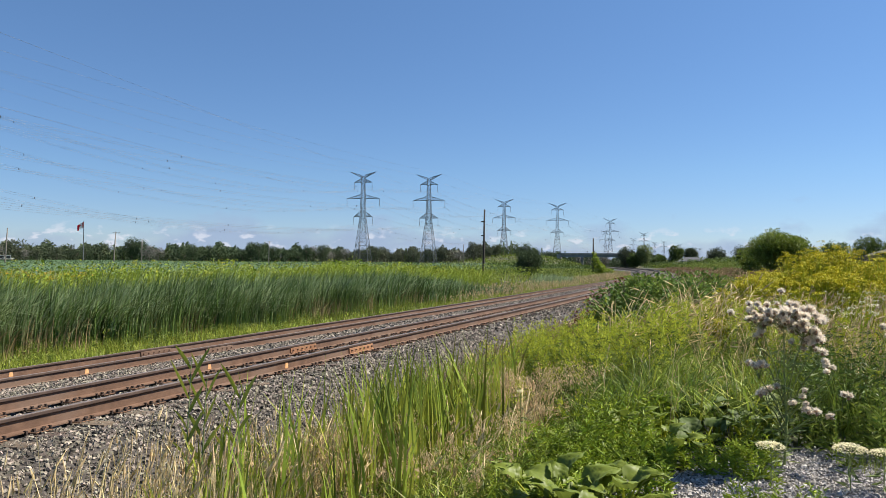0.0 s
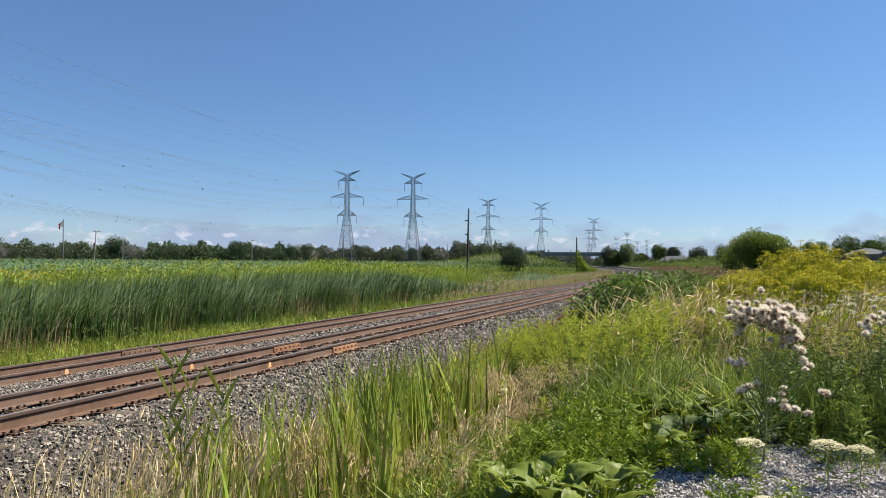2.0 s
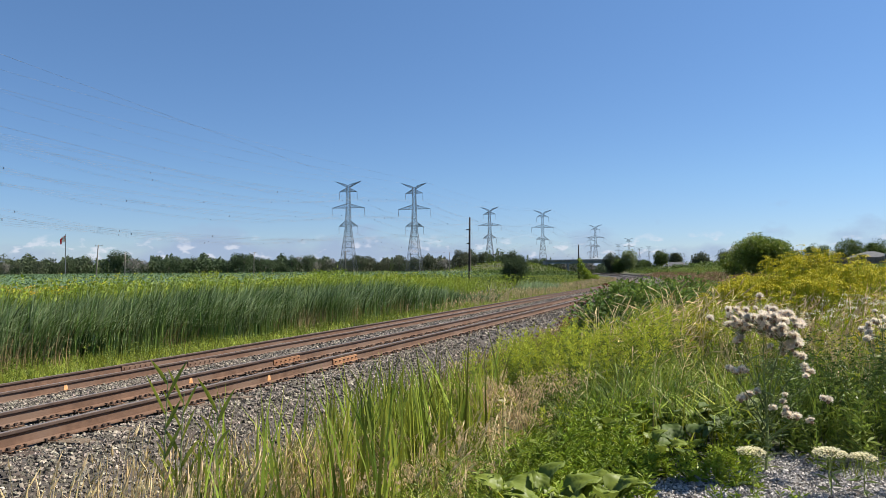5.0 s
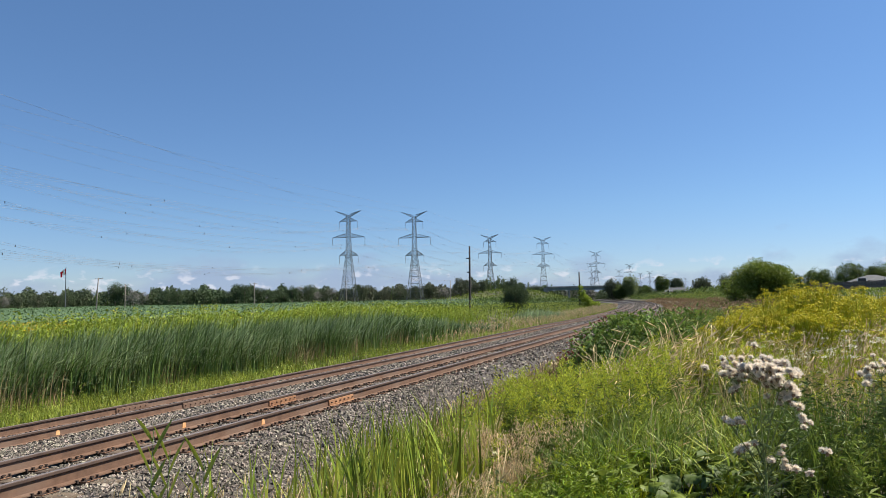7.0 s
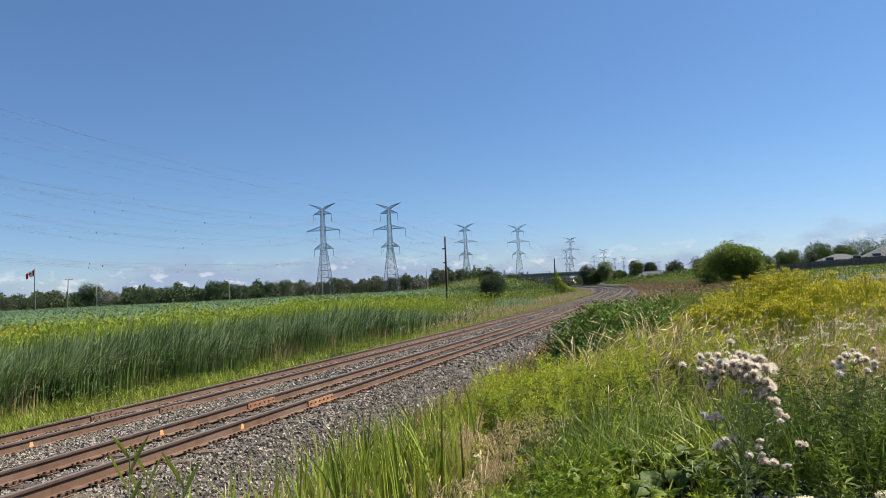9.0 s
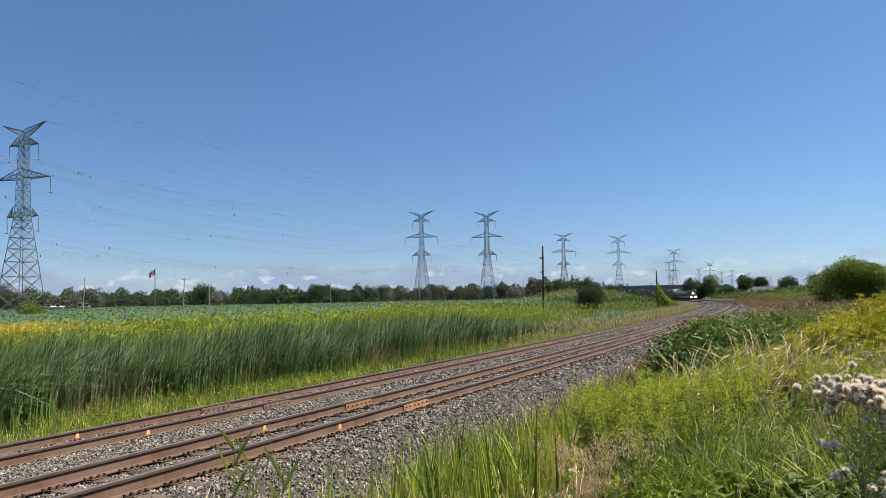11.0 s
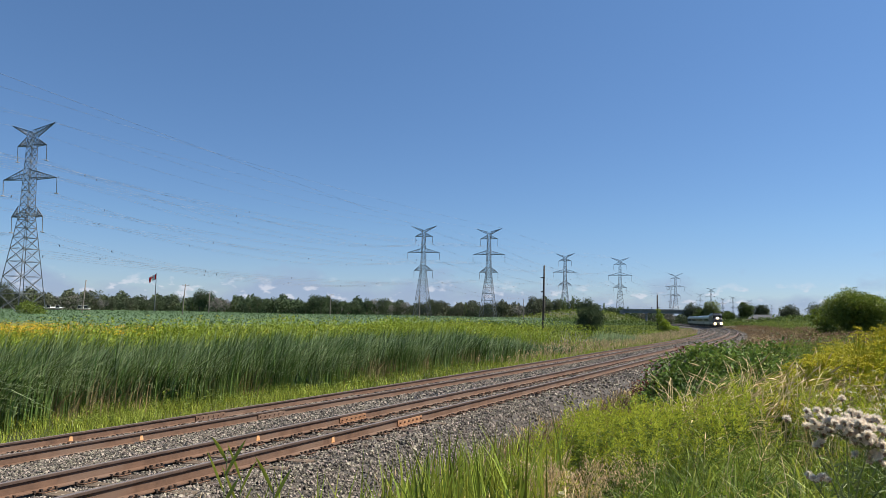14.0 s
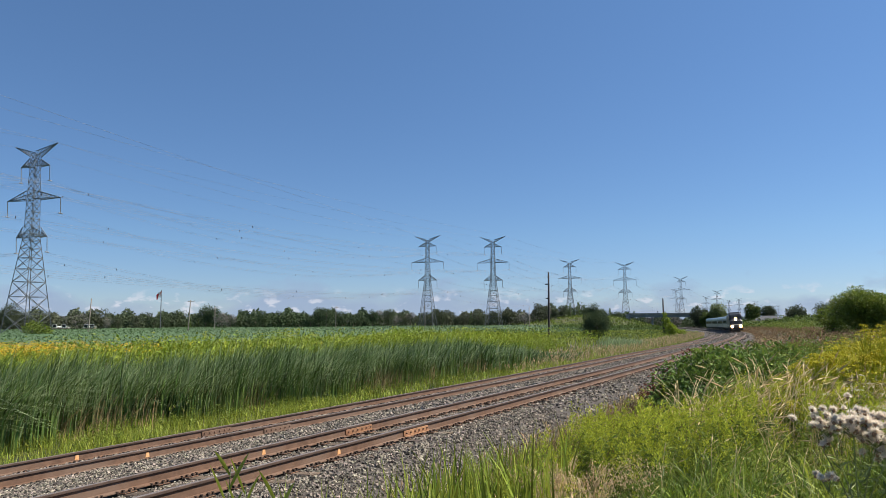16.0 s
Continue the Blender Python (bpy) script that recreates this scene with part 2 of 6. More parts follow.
M = {
    # soil colour lowered to near black, standing for deep shade between the plants
    "ground": mat("shade_darkened_soil", (0.014, 0.017, 0.006), (0.035, 0.043, 0.011), 1.2, 0.95, 0.6, 12, c3=(0.1, 0.085, 0.04)),
    "field": mat("soybean_canopy", (0.03, 0.062, 0.022), (0.06, 0.105, 0.034), 2.5, 0.85, 0.8, 5, c3=(0.06, 0.12, 0.03)),
    # fines painted dark so the gaps between the stones look shaded
    "bed": mat("shade_darkened_fines", (0.016, 0.013, 0.011), (0.1, 0.086, 0.075), 26, 0.95, 1.0, 30, c3=(0.055, 0.042, 0.034)),
    "stone": mat("crushed_stone", (0.085, 0.072, 0.056), (0.26, 0.222, 0.178), 9, 0.9, 0.3, 60, island=0.85),
    "gravel": mat("grey_gravel", (0.23, 0.212, 0.195), (0.43, 0.4, 0.37), 12, 0.9, 0.2, 60, island=0.5),
    "rail": mat("weathered_rail_steel", (0.105, 0.056, 0.034), (0.165, 0.092, 0.058), 5, 0.75, 0.25, 90, metal=0.15, c3=(0.16, 0.1, 0.07)),
    # dark band: rubbed head sides, with the under-head shade painted in
    "railhead": mat("rubbed_shaded_rail_head", (0.06, 0.037, 0.028), (0.1, 0.064, 0.048), 6, 0.6, 0.1, 90, metal=0.2),
    "railtop": mat("polished_rail_head", (0.16, 0.125, 0.105), (0.26, 0.21, 0.18), 8, 0.42, 0.05, 90, metal=0.4),
    "rust": mat("orange_rust", (0.2, 0.1, 0.05), (0.3, 0.15, 0.075), 14, 0.85, 0.4, 120, c3=(0.22, 0.1, 0.05)),
    "rust_bright": mat("bright_orange_rust", (0.26, 0.125, 0.06), (0.37, 0.195, 0.1), 14, 0.85, 0.4, 120, c3=(0.25, 0.12, 0.06)),
    "mark": mat("orange_weld_mark", (0.55, 0.26, 0.1), (0.68, 0.38, 0.18), 20, 0.8, 0.1, 80),
    "spike": mat("dark_spike_iron", (0.03, 0.022, 0.018), (0.07, 0.045, 0.035), 30, 0.7, metal=0.4),
    "tie": mat("creosoted_timber", (0.062, 0.041, 0.028), (0.135, 0.093, 0.064), 9, 0.9, 0.6, 30, obj=0.3),
    "reed": mat("cattail_leaf", (0.048, 0.092, 0.022), (0.12, 0.18, 0.048), 0.9, 0.38, island=0.5, thin=0.22),
    # paler copy of the cattail leaf, sky and sun sheen put into its colour
    "reed_sheen": mat("sheen_pale_cattail_leaf", (0.2, 0.27, 0.12), (0.37, 0.44, 0.23), 1.2, 0.34, island=0.4, thin=0.4),
    "reed_dry": mat("dry_cattail_leaf", (0.2, 0.15, 0.075), (0.3, 0.23, 0.11), 3, 0.8, island=0.3, thin=0.2),
    "grass": mat("green_grass_blade", (0.18, 0.225, 0.03), (0.33, 0.375, 0.058), 1.1, 0.42, island=0.55, thin=0.27),
    "grass_deep": mat("deep_green_grass", (0.09, 0.14, 0.02), (0.18, 0.24, 0.036), 1.1, 0.42, island=0.55, thin=0.27),
    "grass_lime": mat("yellow_green_weed", (0.31, 0.35, 0.03), (0.46, 0.49, 0.055), 1.5, 0.6, island=0.35, thin=0.38),
    "straw": mat("dry_straw", (0.55, 0.42, 0.21), (0.75, 0.6, 0.35), 3, 0.8, island=0.3, thin=0.27),
    "pink_straw": mat("pinkish_seed_heads", (0.52, 0.38, 0.21), (0.72, 0.54, 0.33), 3, 0.8, island=0.3, thin=0.27),
    "yellow": mat("yellow_blossom", (0.33, 0.31, 0.012), (0.52, 0.46, 0.025), 3, 0.7, island=0.25, thin=0.2),
    "gold": mat("golden_blossom", (0.6, 0.36, 0.01), (0.75, 0.5, 0.03), 3, 0.7, island=0.25, thin=0.2),
    "white": mat("white_petals", (0.66, 0.62, 0.46), (0.78, 0.75, 0.6), 20, 0.8, island=0.12, thin=0.2),
    "cream": mat("cream_petals", (0.68, 0.62, 0.4), (0.8, 0.75, 0.52), 20, 0.8, island=0.15, thin=0.25),
    "fluff": mat("thistle_down", (0.78, 0.69, 0.58), (0.9, 0.83, 0.73), 20, 0.95, island=0.12, thin=0.5),
    "bract": mat("brown_thistle_bract", (0.16, 0.1, 0.06), (0.26, 0.17, 0.1), 20, 0.85, island=0.3),
    "leaf": mat("green_leaf", (0.105, 0.15, 0.024), (0.2, 0.25, 0.04), 0.7, 0.45, island=0.4, thin=0.3),
    "leaf_dark": mat("dark_green_leaf", (0.055, 0.09, 0.02), (0.115, 0.16, 0.032), 0.7, 0.6, island=0.45, thin=0.25),
    "leaf_gloss": mat("glossy_shrub_leaf", (0.085, 0.14, 0.026), (0.19, 0.26, 0.05), 0.9, 0.55, island=0.5, thin=0.25),
    # leaf colours greyed and lightened a little to stand for distance haze
    "leaf_far": mat("hazed_far_tree_leaf", (0.046, 0.072, 0.036), (0.085, 0.115, 0.053), 0.06, 0.9, island=0.15, thin=0.2, c3=(0.1, 0.11, 0.07)),
    "leaf_grey": mat("grey_green_leaf", (0.14, 0.18, 0.06), (0.24, 0.28, 0.11), 0.5, 0.6, island=0.35, thin=0.25),
    "leaf_vine": mat("bright_vine_leaf", (0.16, 0.225, 0.02), (0.29, 0.36, 0.034), 0.8, 0.5, island=0.35, thin=0.27),
    "leaf_red": mat("red_turned_leaf", (0.1, 0.03, 0.02), (0.19, 0.06, 0.035), 3, 0.55, island=0.35, thin=0.3),
    "leaf_brown": mat("brown_dock_seed", (0.19, 0.115, 0.06), (0.3, 0.2, 0.11), 2, 0.8, island=0.35, thin=0.2),
    "twig_grey": mat("bare_grey_twigs", (0.15, 0.14, 0.12), (0.23, 0.215, 0.19), 1, 0.9, island=0.3),
    "bark": mat("bark", (0.07, 0.055, 0.042), (0.15, 0.12, 0.095), 6, 0.9, 0.6, 25),
    "pole": mat("weathered_pole_timber", (0.025, 0.02, 0.018), (0.06, 0.05, 0.043), 5, 0.9, 0.4, 30),
    "pole_grey": mat("grey_pole_timber", (0.14, 0.12, 0.1), (0.26, 0.23, 0.2), 5, 0.9, 0.4, 30),
    "steel": mat("galvanised_lattice_steel", (0.075, 0.085, 0.095), (0.15, 0.16, 0.17), 0.6, 0.6, metal=0.35),
    "insul": mat("grey_insulator", (0.1, 0.11, 0.12), (0.2, 0.21, 0.22), 3, 0.4),
    "wire": mat("aluminium_wire", (0.13, 0.15, 0.18), (0.2, 0.22, 0.25), 1, 0.5, metal=0.3),
    "concrete": mat("bridge_concrete", (0.2, 0.21, 0.2), (0.33, 0.33, 0.31), 0.5, 0.9, 0.2, 8),
    "girder": mat("green_grey_girder", (0.17, 0.21, 0.22), (0.24, 0.28, 0.29), 0.4, 0.7),
    "shingle": mat("dark_roof_shingle", (0.06, 0.062, 0.068), (0.1, 0.102, 0.108), 1.5, 0.9, 0.3, 12),
    "fence": mat("grey_fence_boards", (0.11, 0.09, 0.075), (0.19, 0.16, 0.13), 1.5, 0.9, 0.3, 20, obj=0.15),
    "brick": mat("house_brick", (0.25, 0.17, 0.13), (0.36, 0.27, 0.21), 2, 0.9, 0.2, 20),
    "flag_red": mat("red_flag_cloth", (0.5, 0.02, 0.03), (0.62, 0.03, 0.04), 2, 0.8, thin=0.5),
    "flag_white": mat("white_flag_cloth", (0.76, 0.76, 0.76), (0.84, 0.84, 0.84), 2, 0.8, thin=0.5),
    "paint_white": mat("white_paint", (0.68, 0.68, 0.66), (0.8, 0.8, 0.78), 2, 0.5, 0.1, 30),
    "loco_dark": mat("dark_grey_loco_paint", (0.018, 0.02, 0.022), (0.04, 0.042, 0.045), 2, 0.4, 0.05, 30),
    "loco_grey": mat("grey_loco_paint", (0.22, 0.24, 0.25), (0.32, 0.34, 0.35), 1, 0.4, 0.05, 30),
    "loco_yellow": mat("yellow_nose_paint", (0.6, 0.42, 0.04), (0.72, 0.52, 0.06), 2, 0.4),
    "car_silver": mat("stainless_coach_steel", (0.3, 0.33, 0.34), (0.42, 0.45, 0.46), 0.7, 0.35, 0.1, 20, metal=0.5),
    "car_green": mat("teal_coach_band", (0.03, 0.058, 0.06), (0.055, 0.085, 0.088), 1, 0.4),
    "glass": mat("dark_window_glass", (0.012, 0.015, 0.018), (0.03, 0.033, 0.036), 1, 0.08),
    "under": mat("underframe_black", (0.015, 0.014, 0.013), (0.04, 0.036, 0.033), 3, 0.8),
}


def glow(name, colour, strength):
    m = bpy.data.materials.new(name)
    m.use_nodes = True
    b = m.node_tree.nodes["Principled BSDF"]
    b.inputs["Base Color"].default_value = (*colour, 1)
    b.inputs["Emission Color"].default_value = (*colour, 1)
    b.inputs["Emission Strength"].default_value = strength
    return m


M["lamp"] = glow("lit_headlight", (1.0, 0.85, 0.62), 30)
# orange glow added round each bulb to stand for the headlight's halo
M["lamp_halo"] = glow("headlight_halo", (1.0, 0.45, 0.13), 4.0)

# ---- mesh helpers ----


def soup(name, verts, faces, material, parent=None, smooth=False, label="", mats=None, idx=None):
    """One mesh object from numpy arrays; faces is a list of (n, 3) or (n, 4) index arrays."""
    me = bpy.data.meshes.new(name)
    verts = np.asarray(verts, dtype=np.float32).reshape(-1, 3)
    faces = [np.asarray(f, dtype=np.int32) for f in faces if len(f)]
    loops = np.concatenate([f.ravel() for f in faces])
    sizes = np.concatenate([np.full(len(f), f.shape[1], dtype=np.int32) for f in faces])
    me.vertices.add(len(verts))
    me.vertices.foreach_set("co", verts.ravel())
    me.loops.add(len(loops))
    me.loops.foreach_set("vertex_index", loops)
    me.polygons.add(len(sizes))
    me.polygons.foreach_set("loop_start", np.concatenate([[0], np.cumsum(sizes)[:-1]]).astype(np.int32))
    me.polygons.foreach_set("use_smooth", np.full(len(sizes), smooth))
    for m in (mats or [material]):
        me.materials.append(m)
    if idx is not None:
        me.polygons.foreach_set("material_index", np.asarray(idx, dtype=np.int32))
    me.update(calc_edges=True)
    me.validate()
    ob = new(name, me)
    if parent:
        ob.parent = parent
    if label:
        ob["label"] = label
    return ob


def part(name, bm, material, parent, label="", smooth=False):
    me = bpy.data.meshes.new(name)
    if smooth:
        for f in bm.faces:
            f.smooth = True
    bm.to_mesh(me)
    bm.free()
    me.materials.append(material)
    ob = new(name, me)
    if parent:
        ob.parent = parent
    if label:
        ob["label"] = label
    return ob


def empty(name, m, label, category, group="", kind=""):
    ob = new(name)
    ob.matrix_world = m
    return tagged(ob, label, category, group, kind)


def add_box(bm, x0, x1, y0, y1, z0, z1, m=None, bevel=0.0):
    r = bmesh.ops.create_cube(bm, size=1.0)
    vs = r["verts"]
    for v in vs:
        v.co = Vector(((x0 + x1) / 2 + v.co.x * (x1 - x0), (y0 + y1) / 2 + v.co.y * (y1 - y0), (z0 + z1) / 2 + v.co.z * (z1 - z0)))
    if bevel:
        es = list({e for v in vs for e in v.link_edges})
        r2 = bmesh.ops.bevel(bm, geom=es, offset=bevel, segments=1, affect="EDGES")
        vs = list({v for f in r2["faces"] for v in f.verts} | {v for v in vs if v.is_valid})
    if m is not None:
        bmesh.ops.transform(bm, matrix=m, verts=[v for v in vs if v.is_valid])


def tube_arrays(paths, sides=5):
    """Tapered tubes along point lists: [(points (n,3), radii (n,))] to vertex and quad arrays."""
    V, F, o = [], [], 0
    ang = np.arange(sides) * 2 * np.pi / sides
    for pts, rad in paths:
        pts, rad = np.asarray(pts, float), np.asarray(rad, float)
        n = len(pts)
        tan = np.gradient(pts, axis=0)
        tan /= np.linalg.norm(tan, axis=1)[:, None] + 1e-9
        ref = np.where(np.abs(tan[:, 2:3]) < 0.9, np.array([[0, 0, 1.0]]), np.array([[1.0, 0, 0]]))
        a = np.cross(tan, ref)
        a /= np.linalg.norm(a, axis=1)[:, None] + 1e-9
        b = np.cross(tan, a)
        ring = pts[:, None] + rad[:, None, None] * (np.cos(ang)[None, :, None] * a[:, None] + np.sin(ang)[None, :, None] * b[:, None])
        V.append(ring.reshape(-1, 3))
        i = np.arange(n - 1)[:, None] * sides
        k = np.arange(sides)[None]
        k2 = (k + 1) % sides
        F.append(np.stack([i + k, i + k2, i + sides + k2, i + sides + k], -1).reshape(-1, 4) + o)
        o += n * sides
    return np.concatenate(V), np.concatenate(F)


def struts(pairs, width):
    """Square bars between point pairs (n, 2, 3)."""
    p = np.asarray(pairs, float)
    a, b = p[:, 0], p[:, 1]
    w = np.broadcast_to(np.asarray(width, float), (len(p),))[:, None] / 2
    d = b - a
    d /= np.linalg.norm(d, axis=1)[:, None] + 1e-9
    ref = np.where(np.abs(d[:, 2:3]) < 0.9, np.array([[0, 0, 1.0]]), np.array([[1.0, 0, 0]]))
    u = np.cross(d, ref)
    u /= np.linalg.norm(u, axis=1)[:, None]
    v = np.cross(d, u)
    vs = np.stack([a + w * (u + v), a + w * (u - v), a - w * (u + v), a + w * (v - u), b + w * (u + v), b + w * (u - v), b - w * (u + v), b + w * (v - u)], 1)
    f = np.array([[0, 1, 5, 4], [1, 2, 6, 5], [2, 3, 7, 6], [3, 0, 4, 7], [0, 3, 2, 1], [4, 5, 6, 7]])
    F = (np.arange(len(p))[:, None, None] * 8 + f[None]).reshape(-1, 4)
    return vs.reshape(-1, 3), F


def blades(base, height, width, lean, seg=3, wind=None, droop=0.0, stiff=2.0):
    """Bent, tapering blades. wind: mean direction in radians of the lean, or None for any."""
    n = len(base)
    base = np.asarray(base, float)
    height, width, lean = (np.broadcast_to(np.asarray(a, float), (n,)) for a in (height, width, lean))
    az = rng.uniform(0, 2 * np.pi, n) if wind is None else rng.normal(wind, 0.6, n)
    d = np.stack([np.cos(az), np.sin(az), np.zeros(n)], 1)
    sa = az + np.pi / 2 + rng.normal(0, 0.9, n)
    s = np.stack([np.cos(sa), np.sin(sa), np.zeros(n)], 1)
    V = []
    for k in range(seg + 1):
        t = k / seg
        up = height * (t - droop * lean * t ** 3)
        c = base + d * (lean * height * t ** stiff)[:, None]
        c[:, 2] += up
        w = width * (0.75 + 0.25 * min(1, 3 * t)) * (1 - t ** 2.2) / 2
        if k < seg:
            V += [c - s * w[:, None], c + s * w[:, None]]
        else:
            V.append(c)
    V = np.stack(V, 1)
    m = 2 * seg + 1
    o = np.arange(n)[:, None] * m
    Q = np.concatenate([o + np.array([[2 * k, 2 * k + 1, 2 * k + 3, 2 * k + 2]]) for k in range(seg - 1)]) if seg > 1 else np.zeros((0, 4), int)
    T = o + np.array([[2 * seg - 2, 2 * seg - 1, 2 * seg]])
    return V.reshape(-1, 3), [Q, T]


def leaves(pos, length, width, direction=None, up=0.3, fold=0.15):
    """Leaf-shaped quads, bent along the middle."""
    n = len(pos)
    pos = np.asarray(pos, float)
    length, width = (np.broadcast_to(np.asarray(a, float), (n,))[:, None] for a in (length, width))
    d = rng.normal(size=(n, 3)) if direction is None else direction + rng.normal(size=(n, 3)) * 0.35
    d /= np.linalg.norm(d, axis=1)[:, None]
    r = rng.normal(size=(n, 3)) + np.array([0, 0, up * 3])
    s = np.cross(d, r)
    s /= np.linalg.norm(s, axis=1)[:, None] + 1e-9
    nn = np.cross(s, d)
    V = np.stack([pos, pos + d * length * 0.45 + s * width / 2 + nn * fold * width, pos + d * length - nn * length * 0.12, pos + d * length * 0.45 - s * width / 2 + nn * fold * width], 1)
    F = np.arange(n)[:, None] * 4 + np.array([[0, 1, 2, 3]])
    return V.reshape(-1, 3), [F]


def join(*sets):
    V, F, o = [], [], 0
    for v, fs in sets:
        V.append(v)
        F += [f + o for f in fs if len(f)]
        o += len(v)
    return np.concatenate(V), F


def join_idx(sets):
    """Joins (verts, faces, material index) sets; faces keep their order."""
    V, F, I, o = [], [], [], 0
    for v, fs, k in sets:
        V.append(v)
        for f in fs:
            if len(f):
                F.append(f + o)
                I.append(np.full(len(f), k))
        o += len(v)
    return np.concatenate(V), F, np.concatenate(I)


# ---- lie of the land ----
CANT = radians(4.0)
GAUGE = 1.507
R_CURVE, S_START, S_END = 1200.0, 20.0, 300.0


def track_x(s):
    """Sideways place of the near rail, s metres along: straight, then a long left curve, then straight."""
    s = np.asarray(s, float)
    k = np.clip(s, S_START, S_END) - S_START
    return -k ** 2 / (2 * R_CURVE) - np.maximum(0, s - S_END) * (S_END - S_START) / R_CURVE


def track_z(s):
    s = np.asarray(s, float)
    return -0.0055 * np.maximum(0, np.minimum(s, 400) - 50)


U = np.array([-400, -60, -30, -22, -16, -13, -10, -8.6, -7.4, -6.9, -2.9, 0.7, 1.1, 2.3, 3.2, 4.6, 6.0, 7.5, 12, 20, 30, 60, 400])
Z = np.array([-0.2, -0.4, -0.6, -0.75, -1.05, -1.2, -1.2, -1.14, -1.1, -1.0, -0.75, -0.55, -0.6, -0.76, -0.72, -0.4, -0.02, 0.02, 0.25, 0.6, 1.6, 2.3, 2.6])


def land(x, y):
    x, y = np.asarray(x, float), np.asarray(y, float)
    z = np.interp(x - track_x(y), U, Z) + track_z(y) * np.clip(1.2 - np.abs(x - track_x(y)) / 60, 0, 1)
    # embankment of the road bridge
    z = z + 5.0 * np.exp(-(((x + 112) / 30) ** 4 + ((y - 395) / 35) ** 2))
    return z


def on_land(x, y, dz=0.0):
    return np.stack([x, y, land(x, y) + dz], 1)


def patch(n, x0, x1, y0, y1, curve=True):
    """n random places beside the track: x counted from the near rail."""
    y = rng.uniform(y0, y1, n)
    x = rng.uniform(x0, x1, n) + (track_x(y) if curve else 0)
    return x, y


def wavy(x, y, f=0.5, seed=0.0):
    """Smooth patchiness from -1 to 1."""
    return (np.sin(x * f * 1.7 + seed) * np.cos(y * f * 1.1 + 2 * seed) + np.sin((x + y) * f * 0.63 + 3 * seed) + np.cos((x * 0.8 - y) * f * 1.37 + seed)) / 3


def grid_sheet(name, xs, ys, dz, material, label, kind="structure", f=land):
    X, Y = np.meshgrid(xs, ys)
    v = np.stack([X, Y, f(X, Y) + dz], -1).reshape(-1, 3)
    nx, ny = len(xs), len(ys)
    i = (np.arange(ny - 1)[:, None] * nx + np.arange(nx - 1)[None]).ravel()
    ob = soup(name, v, [np.stack([i, i + 1, i + nx + 1, i + nx], 1)], material, smooth=True)
    return tagged(ob, label, name.replace("_", " "), kind=kind)


gx = np.unique(np.concatenate([np.linspace(-4500, -300, 22), np.linspace(-300, -60, 41), np.linspace(-60, -20, 41), np.linspace(-20, 14, 120), np.linspace(14, 60, 40), np.linspace(60, 300, 30), np.linspace(300, 4500, 20)]))
gy = np.unique(np.concatenate([np.linspace(-4500, -200, 14), np.linspace(-200, -20, 16), np.linspace(-20, 60, 120), np.linspace(60, 300, 80), np.linspace(300, 800, 50), np.linspace(800, 4800, 22)]))
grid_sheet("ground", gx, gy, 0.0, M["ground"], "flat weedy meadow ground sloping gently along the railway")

# ---- railway ----


def rail_frame(s):
    """Origin, sideways and up vectors of the canted track at s."""
    s = np.asarray(s, float)
    h = 0.01
    dx = (track_x(s + h) - track_x(s - h)) / (2 * h)
    k = np.sqrt(1 + dx ** 2)
    o = np.stack([track_x(s), s, track_z(s)], -1)
    n = np.stack([np.cos(CANT) / k, -dx / k * np.cos(CANT), np.full_like(s, np.sin(CANT))], -1)
    v = np.stack([-np.sin(CANT) / k, dx / k * np.sin(CANT), np.full_like(s, np.cos(CANT))], -1)
    return o, n, v


def rail_point(s, u, v=0.0):
    o, n, w = rail_frame(s)
    return o + n * np.asarray(u)[..., None] + w * np.asarray(v)[..., None]


def rail_pose(s, u, v=0.0):
    """A pose on the track: x sideways, y along, z up."""
    o, n, w = (Vector(a) for a in rail_frame(float(s)))
    m = Matrix((n, w.cross(n), w)).transposed().to_4x4()
    return Matrix.Translation(o + n * u + w * v) @ m


PROFILE = [(-.037, -.006), (-.03, 0), (.03, 0), (.037, -.006), (.037, -.035), (.009, -.048), (.009, -.155), (.075, -.172),
           (.075, -.186), (-.075, -.186), (-.075, -.172), (-.009, -.155), (-.009, -.048), (-.037, -.035)]
S_RAIL = np.concatenate([np.arange(-25, 60, 2.5), np.arange(60, 420, 8), np.arange(420, 1200, 40)])


def make_rail(parent, u, v):
    P = np.array(PROFILE)
    k = len(P)
    ring = rail_point(S_RAIL[:, None], u + P[None, :, 0], v + P[None, :, 1])
    i = np.arange(len(S_RAIL) - 1)[:, None] * k
    j = np.arange(k)[None]
    j2 = (j + 1) % k
    F = np.stack([i + j, i + j2, i + k + j2, i + k + j], -1)
    idx = np.select([np.arange(k) == 1, np.isin(np.arange(k), (0, 2, 3, 4, 12, 13))], [1, 2], 0)
    return soup("rail", ring.reshape(-1, 3), [F.reshape(-1, 4)], None, parent, mats=[M["rail"], M["railtop"], M["railhead"]], idx=np.tile(idx, len(S_RAIL) - 1))


